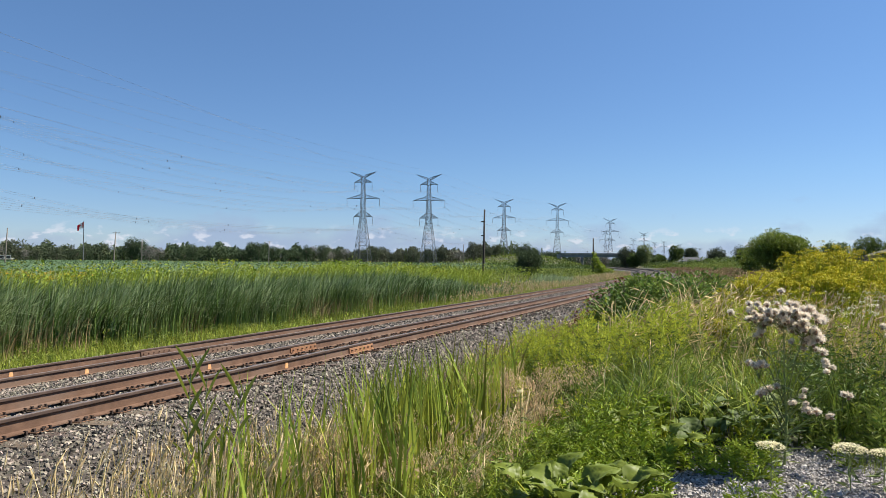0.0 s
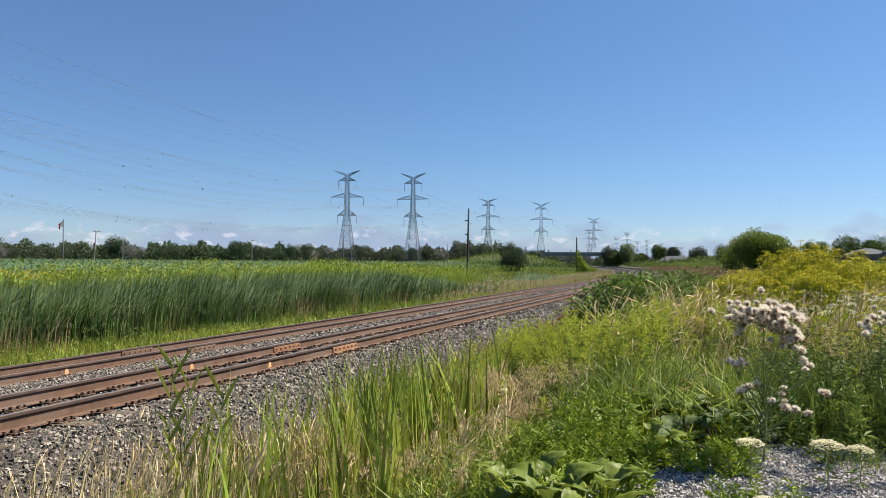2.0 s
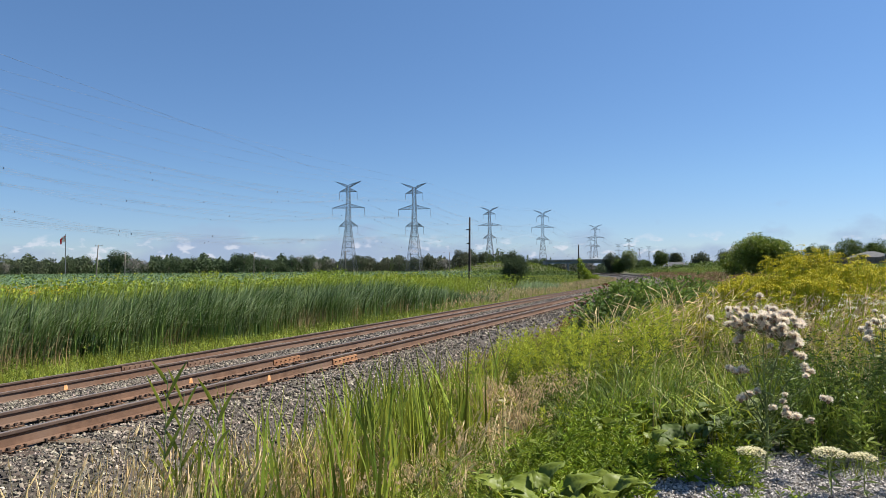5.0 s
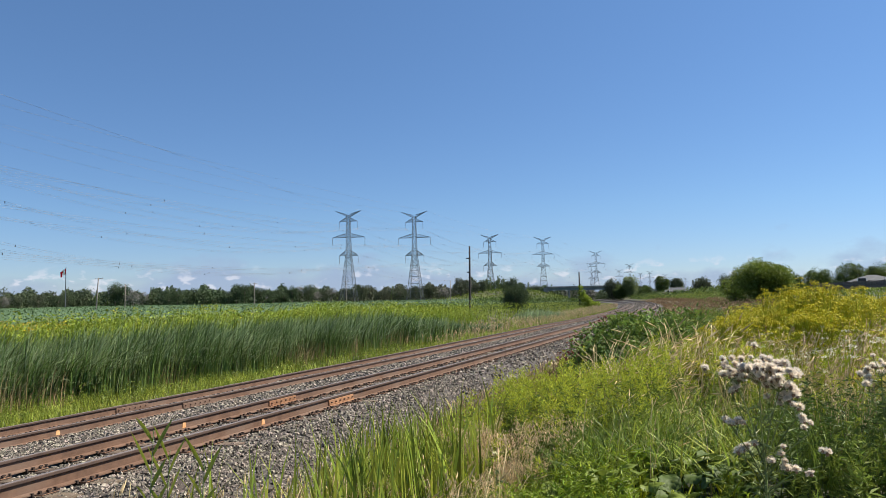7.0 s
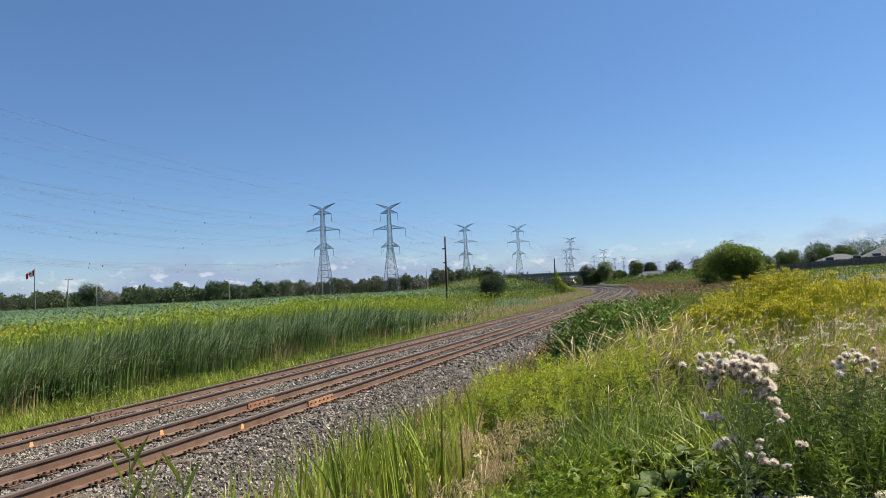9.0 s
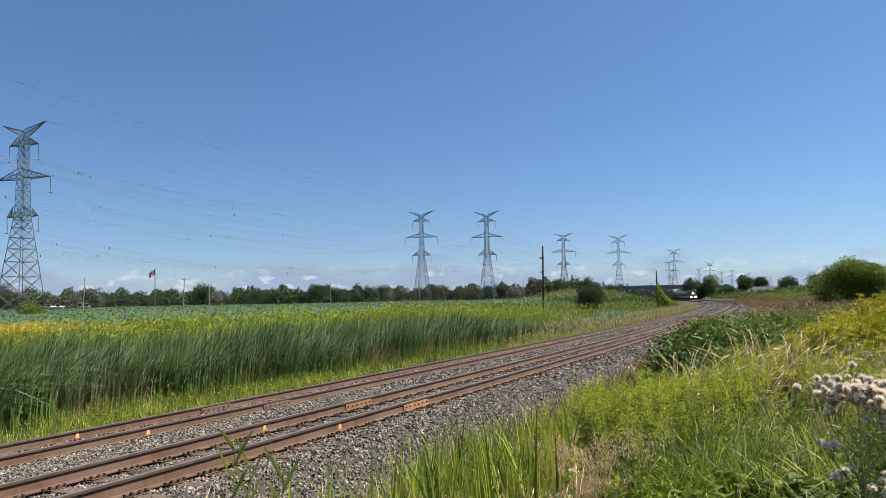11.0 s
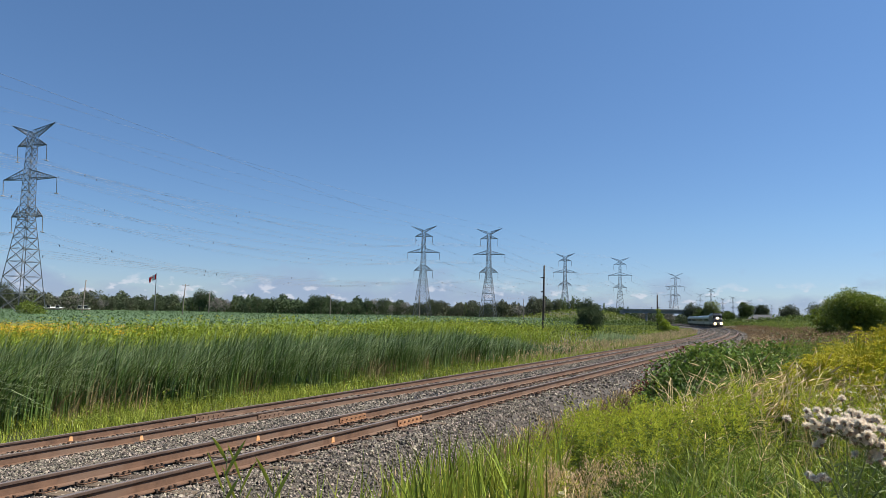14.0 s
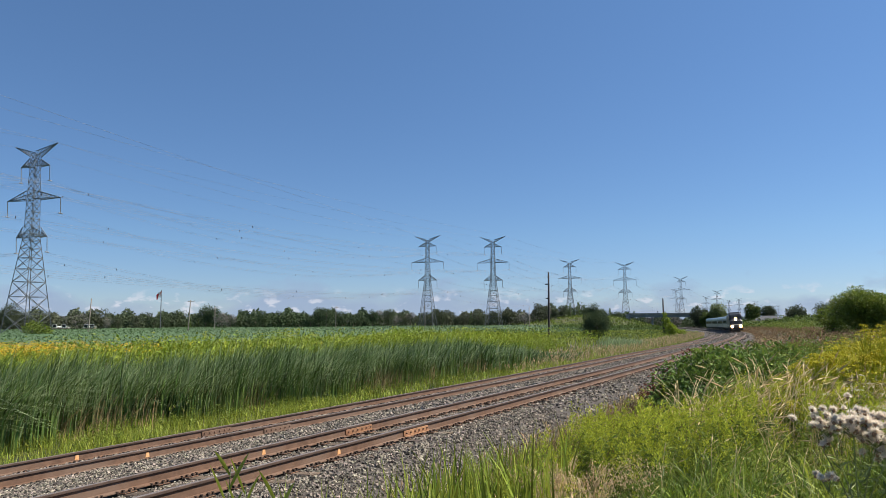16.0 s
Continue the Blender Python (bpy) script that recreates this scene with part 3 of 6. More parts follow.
def plate_mesh():
    """Tie plate with spike heads and rail anchors."""
    bm = bmesh.new()
    add_box(bm, -0.18, 0.18, -0.1, 0.1, -0.202, -0.186, bevel=0.004)
    plates = len(bm.faces)
    for x, y in ((0.1, 0.05), (0.095, -0.06), (-0.1, 0.06), (-0.095, -0.05), (0.15, 0.0), (-0.15, 0.02)):
        add_box(bm, x - 0.01, x + 0.01, y - 0.01, y + 0.01, -0.19, -0.162)
        add_box(bm, x - 0.022, x + 0.012, y - 0.014, y + 0.014, -0.168, -0.154)
    for y in (-0.14, 0.14):
        add_box(bm, 0.05, 0.092, y - 0.01, y + 0.01, -0.2, -0.16)
        add_box(bm, -0.092, -0.05, y - 0.01, y + 0.01, -0.2, -0.16)
    me = bpy.data.meshes.new("tie_plate")
    for i, f in enumerate(bm.faces):
        f.material_index = 0 if i < plates else 1
    bm.to_mesh(me)
    bm.free()
    me.materials.append(M["rust"])
    me.materials.append(M["spike"])
    return me


def tie_mesh():
    bm = bmesh.new()
    add_box(bm, -1.3, 1.3, -0.115, 0.115, -0.38, -0.2, bevel=0.012)
    for v in bm.verts:
        v.co += Vector((rng.uniform(-.02, .02), rng.uniform(-.008, .008), rng.uniform(-.006, .004)))
    me = bpy.data.meshes.new("tie")
    bm.to_mesh(me)
    bm.free()
    me.materials.append(M["tie"])
    return me


def joint_bar(parent, s, u, v, side, material="rail"):
    """Angle bar with bolts on one side of a rail."""
    bm = bmesh.new()
    add_box(bm, 0.01, 0.032, -0.46, 0.46, -0.15, -0.05, bevel=0.006)
    add_box(bm, 0.01, 0.06, -0.46, 0.46, -0.168, -0.148, bevel=0.004)
    m = rail_pose(s, u, v) @ Matrix.Scale(side, 4, (1, 0, 0))
    bar = part("joint_bar", bm, M[material], parent, "rust-orange steel joint bar" if material == "rust_bright" else "")
    bar.matrix_world = m
    for k in range(6):
        bm = bmesh.new()
        bmesh.ops.create_cone(bm, cap_ends=True, segments=6, radius1=0.017, radius2=0.014, depth=0.035, matrix=pose(0.045, -0.39 + 0.156 * k, -0.1, 0, 90, 0))
        part("bolt", bm, M["rail"], bar)


def weld_mark(parent, s, u, v):
    bm = bmesh.new()
    vs = [bm.verts.new(c) for c in ((0.0115, -0.05, -0.15), (0.0115, 0.045, -0.152), (0.0115, 0.032, -0.055), (0.0115, -0.028, -0.052),
                                    (0.016, -0.045, -0.148), (0.016, 0.04, -0.15), (0.016, 0.027, -0.06), (0.016, -0.024, -0.057))]
    bm.faces.new(vs[4:])
    for a in range(4):
        bm.faces.new((vs[a], vs[(a + 1) % 4], vs[4 + (a + 1) % 4], vs[4 + a]))
    part("weld_mark", bm, M["mark"], parent, "pale orange weld mark").matrix_world = rail_pose(s, u, v)


TIE, PLATE = tie_mesh(), plate_mesh()
TRACKS = []
for u0, v0, label in ((0.0, 0.0, "near railway track, brown rails spiked to timber ties"), (-4.31, -0.06, "far railway track, brown rails on timber ties")):
    tr = empty("railway_track", Matrix(), label, "railway track", "the two tracks")
    TRACKS.append((tr, u0, v0))
    for g in (0, -GAUGE):
        make_rail(tr, u0 + g, v0)
    far = []
    for s in np.arange(-6.0, 420.0, 0.53):
        s1 = s + rng.uniform(-.03, .03)
        m = rail_pose(s1, u0 - GAUGE / 2 + rng.uniform(-.05, .05), v0) @ pose(0, 0, rng.uniform(-.012, .004), 0, 0, rng.uniform(-1.5, 1.5))
        if s < 62:
            t = new("tie", TIE)
            t.parent = tr
            t.matrix_world = m
            if s < 36:
                for g in (0, -GAUGE):
                    p = new("tie_plate", PLATE)
                    p.parent = tr
                    p.matrix_world = rail_pose(s1, u0 + g, v0)
        else:
            far.append(np.array([(m @ v.co)[:] for v in TIE.vertices]) if s < 200 else None)
    far = [f for f in far if f is not None]
    F4 = [np.array(p.vertices) for p in TIE.polygons if len(p.vertices) == 4]
    F3 = [np.array(p.vertices) for p in TIE.polygons if len(p.vertices) == 3]
    nv = len(TIE.vertices)
    o = np.arange(len(far))[:, None, None] * nv
    tagged(soup("far_ties", np.concatenate(far), [(o + np.array(F4)[None]).reshape(-1, 4)] + ([(o + np.array(F3)[None]).reshape(-1, 3)] if F3 else []), M["tie"], tr), kind="stuff")

for (tr, u0, v0), marks, joints in zip(TRACKS, ((9.6, 9.46), (9.32, 8.9)), ((12.05, 12.25), (12.9, 12.45))):
    for g, s, j in zip((0, -GAUGE), marks, joints):
        weld_mark(tr, s, u0 + g, v0)
        for side in (1, -1):
            joint_bar(tr, j, u0 + g, v0, side, "rust_bright" if u0 + g == 0 else ("rust" if u0 == 0 else "rail"))

BU = np.array([-8.6, -8.0, -7.0, -6.6, 0.55, 0.85, 2.2, 2.7])
BZ = np.array([-1.25, -1.05, -0.78, -0.72, -0.185, -0.2, -0.745, -0.9])


def bed(x, y):
    return np.interp(x - track_x(y), BU, BZ) + track_z(y)


bs = np.concatenate([np.arange(-25, 60, 1.0), np.arange(60, 420, 6), np.arange(420, 1200, 40)])
bu = np.concatenate([np.linspace(-8.6, -6.6, 8), np.linspace(-6.2, 0.2, 16), np.linspace(0.55, 2.7, 12)])
BX, BY = np.meshgrid(bu, bs)
bv = np.stack([BX + track_x(BY), BY, bed(BX + track_x(BY), BY)], -1)
bi = (np.arange(len(bs) - 1)[:, None] * len(bu) + np.arange(len(bu) - 1)[None]).ravel()
tagged(soup("ballast_bed", bv.reshape(-1, 3), [np.stack([bi, bi + 1, bi + len(bu) + 1, bi + len(bu)], 1)], M["bed"], smooth=True),
       "grey-brown crushed stone ballast bed under both tracks", "ballast", kind="structure")


def rocks(x, y, z, size):
    """Angular stones: jittered, turned boxes."""
    n = len(x)
    c = np.array([[-1, -1, -1], [1, -1, -1], [1, 1, -1], [-1, 1, -1], [-1, -1, 1], [1, -1, 1], [1, 1, 1], [-1, 1, 1]]) * 0.5
    v = c[None] * rng.uniform(0.6, 1.1, (n, 8, 1)) + rng.uniform(-.16, .16, (n, 8, 3))
    v = v * rng.uniform(0.6, 1.15, (n, 1, 3)) * np.asarray(size)[:, None, None]
    q = rng.normal(size=(n, 4))
    q /= np.linalg.norm(q, axis=1)[:, None]
    w, a, b, d = q.T
    R = np.stack([1 - 2 * (b * b + d * d), 2 * (a * b - d * w), 2 * (a * d + b * w), 2 * (a * b + d * w), 1 - 2 * (a * a + d * d), 2 * (b * d - a * w),
                  2 * (a * d - b * w), 2 * (b * d + a * w), 1 - 2 * (a * a + b * b)], 1).reshape(n, 3, 3)
    v = np.einsum("nij,nkj->nki", R, v) + np.stack([x, y, z], 1)[:, None]
    f = np.array([[0, 3, 2, 1], [4, 5, 6, 7], [0, 1, 5, 4], [1, 2, 6, 5], [2, 3, 7, 6], [3, 0, 4, 7]])
    return v.reshape(-1, 3), [(np.arange(n)[:, None, None] * 8 + f[None]).reshape(-1, 4)]


def ballast(n, s0, s1, lo, hi):
    s = rng.uniform(s0, s1, n)
    u = rng.uniform(-7.6, 2.5, n)
    x = u + track_x(s)
    z = bed(x, s) + rng.uniform(-.012, .012, n)
    keep = np.ones(n, bool)
    for u0 in (0.0, -4.31):
        for g in (0, -GAUGE):
            keep &= np.abs(u - u0 - g) > 0.1
    return rocks(x[keep], s[keep], z[keep], rng.uniform(lo, hi, keep.sum()))


tagged(soup("ballast_stones", *join(ballast(60000, 2.2, 8.5, 0.018, 0.046), ballast(40000, 8.5, 17, 0.026, 0.055), ballast(21000, 17, 42, 0.045, 0.09), ballast(9000, 42, 85, 0.08, 0.13), ballast(4500, 85, 230, 0.1, 0.17)), M["stone"]),
       "loose angular grey crushed stones on the trackbed", "ballast stones", kind="stuff")

# ---- near verge: grasses and weeds ----


def grass(name, zones, material, label, category="grass", mats=None):
    """zones: (count, u0, u1, y0, y1, height, width, lean, clump seed) scattered over the land."""
    sets = []
    for n, u0, u1, y0, y1, h, w, lean, seed in zones:
        x, y = patch(n, u0, u1, y0, y1)
        keep = rng.uniform(-0.9, 0.6, n) < wavy(x, y, 1.3, seed)
        x, y = x[keep], y[keep]
        hh = h * rng.uniform(0.55, 1.1, len(x)) * (1 + 0.2 * wavy(x, y, 0.9, seed + 1))
        sets.append(blades(on_land(x, y, -0.02), hh, w * rng.uniform(0.6, 1.2, len(x)), lean * rng.uniform(0.3, 1.5, len(x)), 4 if y1 < 16 else 3, droop=0.5))
    return tagged(soup(name, *join(*sets), material), label, category, kind="stuff")


grass("verge_grass", [
    (7000, 2.2, 5.4, 2.2, 6.6, 0.62, 0.012, 0.55, 1), (4200, 2.1, 4.6, 6.6, 12, 0.55, 0.012, 0.5, 2), (6500, 1.9, 4.4, 12, 30, 0.5, 0.02, 0.35, 3),
    (5000, 1.5, 6, 30, 70, 0.5, 0.05, 0.3, 4), (2600, 1.6, 2.8, 8, 24, 0.42, 0.014, 0.4, 6)], M["grass"], "tall green grass beside the ballast")
grass("meadow_grass", [
    (2600, 5.3, 6.6, 6.9, 10, 0.72, 0.016, 0.75, 5), (900, 6.6, 7.5, 7.5, 9.5, 0.62, 0.014, 0.6, 5), (6500, 7.4, 11, 7.0, 10.5, 0.85, 0.015, 0.4, 6), (5500, 6, 16, 10, 22, 0.6, 0.02, 0.4, 7),
    (6000, 6, 40, 22, 60, 0.7, 0.05, 0.4, 8), (6000, 5, 70, 60, 150, 0.7, 0.12, 0.4, 9)], M["grass_deep"], "dense deep green meadow grass")
grass("canary_grass", [(1500, 5.2, 7.3, 6.9, 10.5, 0.85, 0.02, 0.8, 15), (260, 7.5, 10.5, 8.2, 11, 0.95, 0.018, 0.6, 16), (260, 7.7, 8.15, 6.1, 6.5, 0.22, 0.006, 0.3, 17)],
      M["grass"], "arching bright green canary grass blades")
grass("track_grass", [
    (20000, -11.8, -7.7, 4, 22, 0.52, 0.015, 0.4, 10), (9000, -11.5, -7.6, 22, 60, 0.45, 0.035, 0.4, 11), (6000, -14, -7.8, 60, 160, 0.5, 0.09, 0.4, 12)],
    M["grass"], "bright green grass strip below the far ballast shoulder")


def seed_stalks(n, u0, u1, y0, y1, h, head, lean, wr=1.0):
    """Thin stalks with narrow seed heads at the bent top: (stalk set, head set)."""
    x, y = patch(n, u0, u1, y0, y1)
    b = on_land(x, y, -0.02)
    hh = h * rng.uniform(0.5, 1.15, n)
    az = rng.normal(0.5, 1.1, n)
    d = np.stack([np.cos(az), np.sin(az), np.zeros(n)], 1)
    ln = lean * rng.uniform(0.3, 1.4, n)
    far = np.clip(y / 10, 1, 6) * wr
    pts = [b + d * (ln * hh * t ** 2.2)[:, None] + np.stack([0 * x, 0 * x, hh * (t - 0.35 * ln * t ** 3)], 1) for t in (0, 0.35, 0.7, 0.88, 1.0)]
    s = np.stack([-d[:, 1], d[:, 0], 0 * x], 1)
    w = 0.0036 * far
    V = np.stack([p + k * s * w[:, None] for p in pts for k in (-1, 1)], 1)
    o = np.arange(n)[:, None] * 10
    Q = np.concatenate([o + np.array([[2 * k, 2 * k + 1, 2 * k + 3, 2 * k + 2]]) for k in range(4)])
    # seed head: a four-sided spindle along the last stretch
    a, e = pts[3], pts[4]
    ax = e - a
    ax /= np.linalg.norm(ax, axis=1)[:, None]
    a = e - ax * (head * rng.uniform(0.6, 1.3, n))[:, None]
    r = (0.012 * far * rng.uniform(0.6, 1.2, n))[:, None]
    q = np.cross(ax, s)
    mid = a * 0.55 + e * 0.45
    H = np.stack([a, mid + s * r, mid + q * r, mid - s * r, mid - q * r, e + ax * 0.02], 1)
    o = np.arange(n)[:, None, None] * 6
    T = (o + np.array([[0, 1, 2], [0, 2, 3], [0, 3, 4], [0, 4, 1], [5, 2, 1], [5, 3, 2], [5, 4, 3], [5, 1, 4]])[None]).reshape(-1, 3)
    return (V.reshape(-1, 3), [Q]), (H.reshape(-1, 3), [T])


def stalks(name, zones, material, label):
    sets = []
    for z in zones:
        sets += seed_stalks(*z)
    return tagged(soup(name, *join(*sets), material), label, "dry grass", kind="stuff")


stalks("dry_grass", [(700, 1.9, 4.0, 2.4, 5.6, 0.95, 0.16, 0.2, 0.8), (160, 3.6, 5.2, 4.4, 7.0, 0.8, 0.12, 0.4, 0.7), (700, 1.7, 3.2, 5, 30, 0.5, 0.1, 0.25),
                     (300, 4.7, 7.2, 11.6, 15.6, 1.45, 0.26, 0.62, 0.85), (160, 5.2, 8.0, 9.6, 13, 1.25, 0.22, 0.6, 0.8), (90, 4.6, 7.0, 6.8, 10, 0.9, 0.1, 0.5, 0.5),
                     (1100, 6.8, 13, 9.2, 16, 1.15, 0.15, 0.45, 0.5), (700, 1.7, 4.0, 14, 40, 0.55, 0.1, 0.3), (1600, 1.5, 4.2, 32, 130, 0.55, 0.14, 0.3, 0.3)],
       M["straw"], "straw-coloured dry grass stalks with seed heads")
stalks("brome_grass", [(2600, 7.4, 14, 9.6, 18, 1.25, 0.15, 0.5, 0.75), (300, 7.9, 10.8, 7.8, 10, 1.1, 0.12, 0.4, 0.5), (5200, -14.5, -8.3, 38, 220, 0.75, 0.18, 0.3, 0.55), (900, 1.7, 3.3, 8, 32, 0.5, 0.1, 0.3)],
       M["pink_straw"], "drooping pinkish brown grass seed heads")
stalks("redtop_grass", [(1700, 2.2, 3.7, 9.5, 19.5, 0.72, 0.12, 0.25, 0.55), (500, 3.2, 6.0, 9, 15, 0.95, 0.14, 0.3, 0.5), (900, 1.5, 4.5, 20, 60, 0.6, 0.12, 0.3, 0.5)],
       M["leaf_brown"], "reddish brown seed heads on the ballast slope")


def nodding_brome(clumps):
    """Clumps of thin arched stems whose loose panicles hang: (stems, x, y, radius, height)."""
    sets = []
    for n, cx, cy, rad, h in clumps:
        a, q = rng.uniform(0, 6.28, n), rad * np.sqrt(rng.uniform(0, 1, n))
        x, y = cx + np.cos(a) * q, cy + np.sin(a) * q
        b = on_land(x, y, -0.02)
        hh = h * rng.uniform(0.3, 1.2, n)
        az = a + rng.normal(0, 0.8, n)
        d = np.stack([np.cos(az), np.sin(az), 0 * az], 1)
        ln = rng.uniform(0.15, 0.5, n) * hh
        t = np.array([0, 0.35, 0.65, 0.84, 1.0])
        pts = [b + d * (ln * k ** 2.4)[:, None] + np.array([0, 0, 1.0]) * (hh * (k - 0.22 * k ** 5))[:, None] for k in t]
        s = np.stack([-d[:, 1], d[:, 0], 0 * az], 1) * 0.0022
        V = np.stack([p + k * s for p in pts for k in (-1, 1)], 1)
        o = np.arange(n)[:, None] * 10
        sets.append((V.reshape(-1, 3), [np.concatenate([o + np.array([[2 * k, 2 * k + 1, 2 * k + 3, 2 * k + 2]]) for k in range(4)])]))
        per = 30
        f = rng.uniform(0, 1, (n, per, 1))
        p = pts[3][:, None] * (1 - f) + (2 * pts[4] - pts[3])[:, None] * f + rng.normal(0, 0.018, (n, per, 3)) - np.array([0, 0, 1.0]) * rng.uniform(0, 0.09, (n, per, 1))
        sets.append(leaves(p.reshape(-1, 3), 0.034, 0.009, np.repeat(d, per, 0) * 0.4 + np.array([0, 0, -0.9])))
    return tagged(soup("nodding_brome", *join(*sets), M["pink_straw"]), "tan nodding brome grass with loose hanging panicles", "dry grass", kind="stuff")


nodding_brome([(90, 4.62, 7.4, 0.26, 1.0), (70, 4.95, 7.3, 0.24, 0.95), (60, 3.3, 5.3, 0.2, 0.95), (70, 3.9, 5.3, 0.22, 0.9), (50, 4.25, 4.9, 0.25, 0.7), (50, 2.9, 5.0, 0.25, 0.9), (50, 4.6, 5.9, 0.3, 0.8), (40, 5.0, 5.2, 0.3, 0.55), (60, 8.6, 10.2, 0.4, 1.05), (60, 9.4, 10.8, 0.5, 1.05)])


def weeds(n, u0, u1, y0, y1, h, leaf, per, seed, rise=0.55):
    """Upright leafy weeds: stems, leaves up the stem, and a tip of blossom."""
    x, y = patch(n, u0, u1, y0, y1)
    keep = rng.uniform(-1.0, 0.5, n) < wavy(x, y, 1.1, seed)
    x, y = x[keep], y[keep]
    n = len(x)
    b = on_land(x, y, -0.02)
    hh = h * rng.uniform(0.65, 1.15, n)
    az = rng.uniform(0, 6.28, n)
    ln = rng.uniform(0.02, 0.22, n)
    d = np.stack([np.cos(az), np.sin(az), 0 * x], 1)
    far = np.clip(y / 9, 1, 5)
    stem = blades(b, hh, 0.006 * far, 0.1, 2)
    t = rng.uniform(0.12, 1.0, (n, per))
    p = b[:, None] + d[:, None] * (ln[:, None] * hh[:, None] * t ** 2)[..., None]
    p[..., 2] += hh[:, None] * t
    a2 = rng.uniform(0, 6.28, (n, per))
    dr = np.stack([np.cos(a2), np.sin(a2), rise + 0 * a2], -1)
    size = leaf * (1.25 - 0.75 * t) * rng.uniform(0.7, 1.2, (n, per))
    lv = leaves(p.reshape(-1, 3), size.ravel(), size.ravel() * 0.24, dr.reshape(-1, 3))
    top = b + d * (ln * hh)[:, None]
    top[:, 2] += hh
    return stem, lv, top


def goldenrod(n, x0, x1, y0, y1, h, seed):
    """Upright goldenrod: green leaves all up the stem, a lime plume of budding branchlets on top."""
    x, y = rng.uniform(x0, x1, n), rng.uniform(y0, y1, n)
    keep = rng.uniform(-0.9, 0.5, n) < wavy(x, y, 1.5, seed)
    x, y = x[keep], y[keep]
    n = len(x)
    b = on_land(x, y, -0.02)
    hh = h * rng.uniform(0.55, 1.15, n) * (1 + 0.22 * wavy(x, y, 1.3, seed + 1))
    far = np.clip(y / 9, 1, 3)
    az = rng.uniform(0, 6.28, n)
    d = np.stack([np.cos(az), np.sin(az), 0 * az], 1) * (hh * rng.uniform(0.02, 0.16, n))[:, None]
    stem = blades(b, hh, 0.006 * far, 0.08, 2)
    out = []
    for per, lo, hi, size, rise, wide in ((34, 0.08, 0.86, 0.115, 0.05, 0.16), (34, 0.74, 1.04, 0.062, 1.2, 0.27)):
        t = rng.uniform(lo, hi, (n, per))
        a = rng.uniform(0, 6.28, (n, per))
        o = np.stack([np.cos(a), np.sin(a), 0 * a], -1)
        reach = 0.0 if rise < 0.5 else 1.0
        p = b[:, None] + d[:, None] * (t ** 2)[..., None] + o * (reach * rng.uniform(0, 0.26, (n, per)) * np.clip(1.06 - t, 0.02, 1))[..., None]
        p[..., 2] += hh[:, None] * t
        sz = (size * (1.15 - 0.4 * t) * rng.uniform(0.7, 1.2, (n, per)) * np.sqrt(far)[:, None]).ravel()
        out.append(leaves(p.reshape(-1, 3), sz, sz * wide, (o + np.array([0, 0, rise])).reshape(-1, 3)))
    return stem, out[0], out[1]


GOLD = [goldenrod(*a) for a in ((560, 3.5, 6.2, 8.2, 12, 1.0, 2), (520, 3.2, 5.6, 11.5, 15.8, 0.62, 5), (220, 5.6, 7.8, 9.2, 13.5, 0.95, 7), (170, 5.4, 7.5, 13, 16.5, 0.85, 8), (110, 3.0, 4.2, 8, 11, 0.65, 9), (80, 4.3, 5.6, 6.5, 8.4, 0.75, 4))]
v, f, i = join_idx([q for st, lo, up in GOLD for q in ((*st, 0), (*lo, 0), (*up, 1))])
tagged(soup("goldenrod_weeds", v, f, None, mats=[M["leaf"], M["grass_lime"]], idx=i), "leafy goldenrod weeds with yellow-green budding plumes", "weeds", kind="stuff")
W = [weeds(*a)[:2] for a in ((230, 5.0, 6.3, 5.6, 7.6, 0.42, 0.12, 24, 3), (150, 7.6, 11, 6.2, 9.5, 0.6, 0.09, 22, 4), (420, 3.2, 5.6, 3.2, 6.5, 0.45, 0.11, 20, 8), (800, -11.9, -9.0, 4, 45, 0.75, 0.15, 18, 12),
                             (900, 2.0, 14, 20, 60, 0.7, 0.3, 14, 9), (300, 5.2, 6.5, 4.5, 6.2, 0.3, 0.1, 22, 14), (46, 6.9, 7.5, 4.5, 5.1, 0.3, 0.08, 30, 15), (36, 7.9, 9.3, 6.4, 7.3, 0.85, 0.12, 40, 16), (90, 6.9, 8.0, 6.5, 7.3, 0.4, 0.1, 26, 17), (150, 6.05, 7.2, 5.7, 6.6, 0.22, 0.09, 24, 18), (60, 7.6, 9.4, 6.3, 6.9, 0.3, 0.08, 24, 19))]
tagged(soup("green_weeds", *join(*[q for k, w in enumerate(W) for q in w if k not in (0, 5, 6, 9)]), M["leaf"]), "leafy dark green weeds in the verge", "weeds", kind="stuff")
# dark leaf material here stands for the shade low in the thicket
st, lv, _ = weeds(420, 7.5, 10.8, 6.8, 8.6, 0.9, 0.12, 34, 21, 0.3)
tagged(soup("shady_weeds", *join(st, lv), M["leaf_dark"]), "leafy weeds standing behind the gravel, shade put into their dark green", "weeds", kind="stuff")
tagged(soup("low_weeds", *join(*[q for k, w in enumerate(W) for q in w if k in (0, 5, 6, 9)]), M["leaf_vine"]), "low bright green weeds round the gravel", "weeds", kind="stuff")


def bed_reeds(n, x0, x1, y0, y1, h, w):
    x, y = rng.uniform(x0, x1, n), rng.uniform(y0, y1, n)
    keep = rng.uniform(-1.0, 0.4, n) < wavy(x, y, 2.2, 1.5)
    x, y = x[keep], y[keep]
    return blades(on_land(x, y, -0.02), h * rng.uniform(0.6, 1.12, len(x)), w * rng.uniform(0.6, 1.2, len(x)), rng.uniform(0.03, 0.3, len(x)), 5, droop=0.4, stiff=2.6)


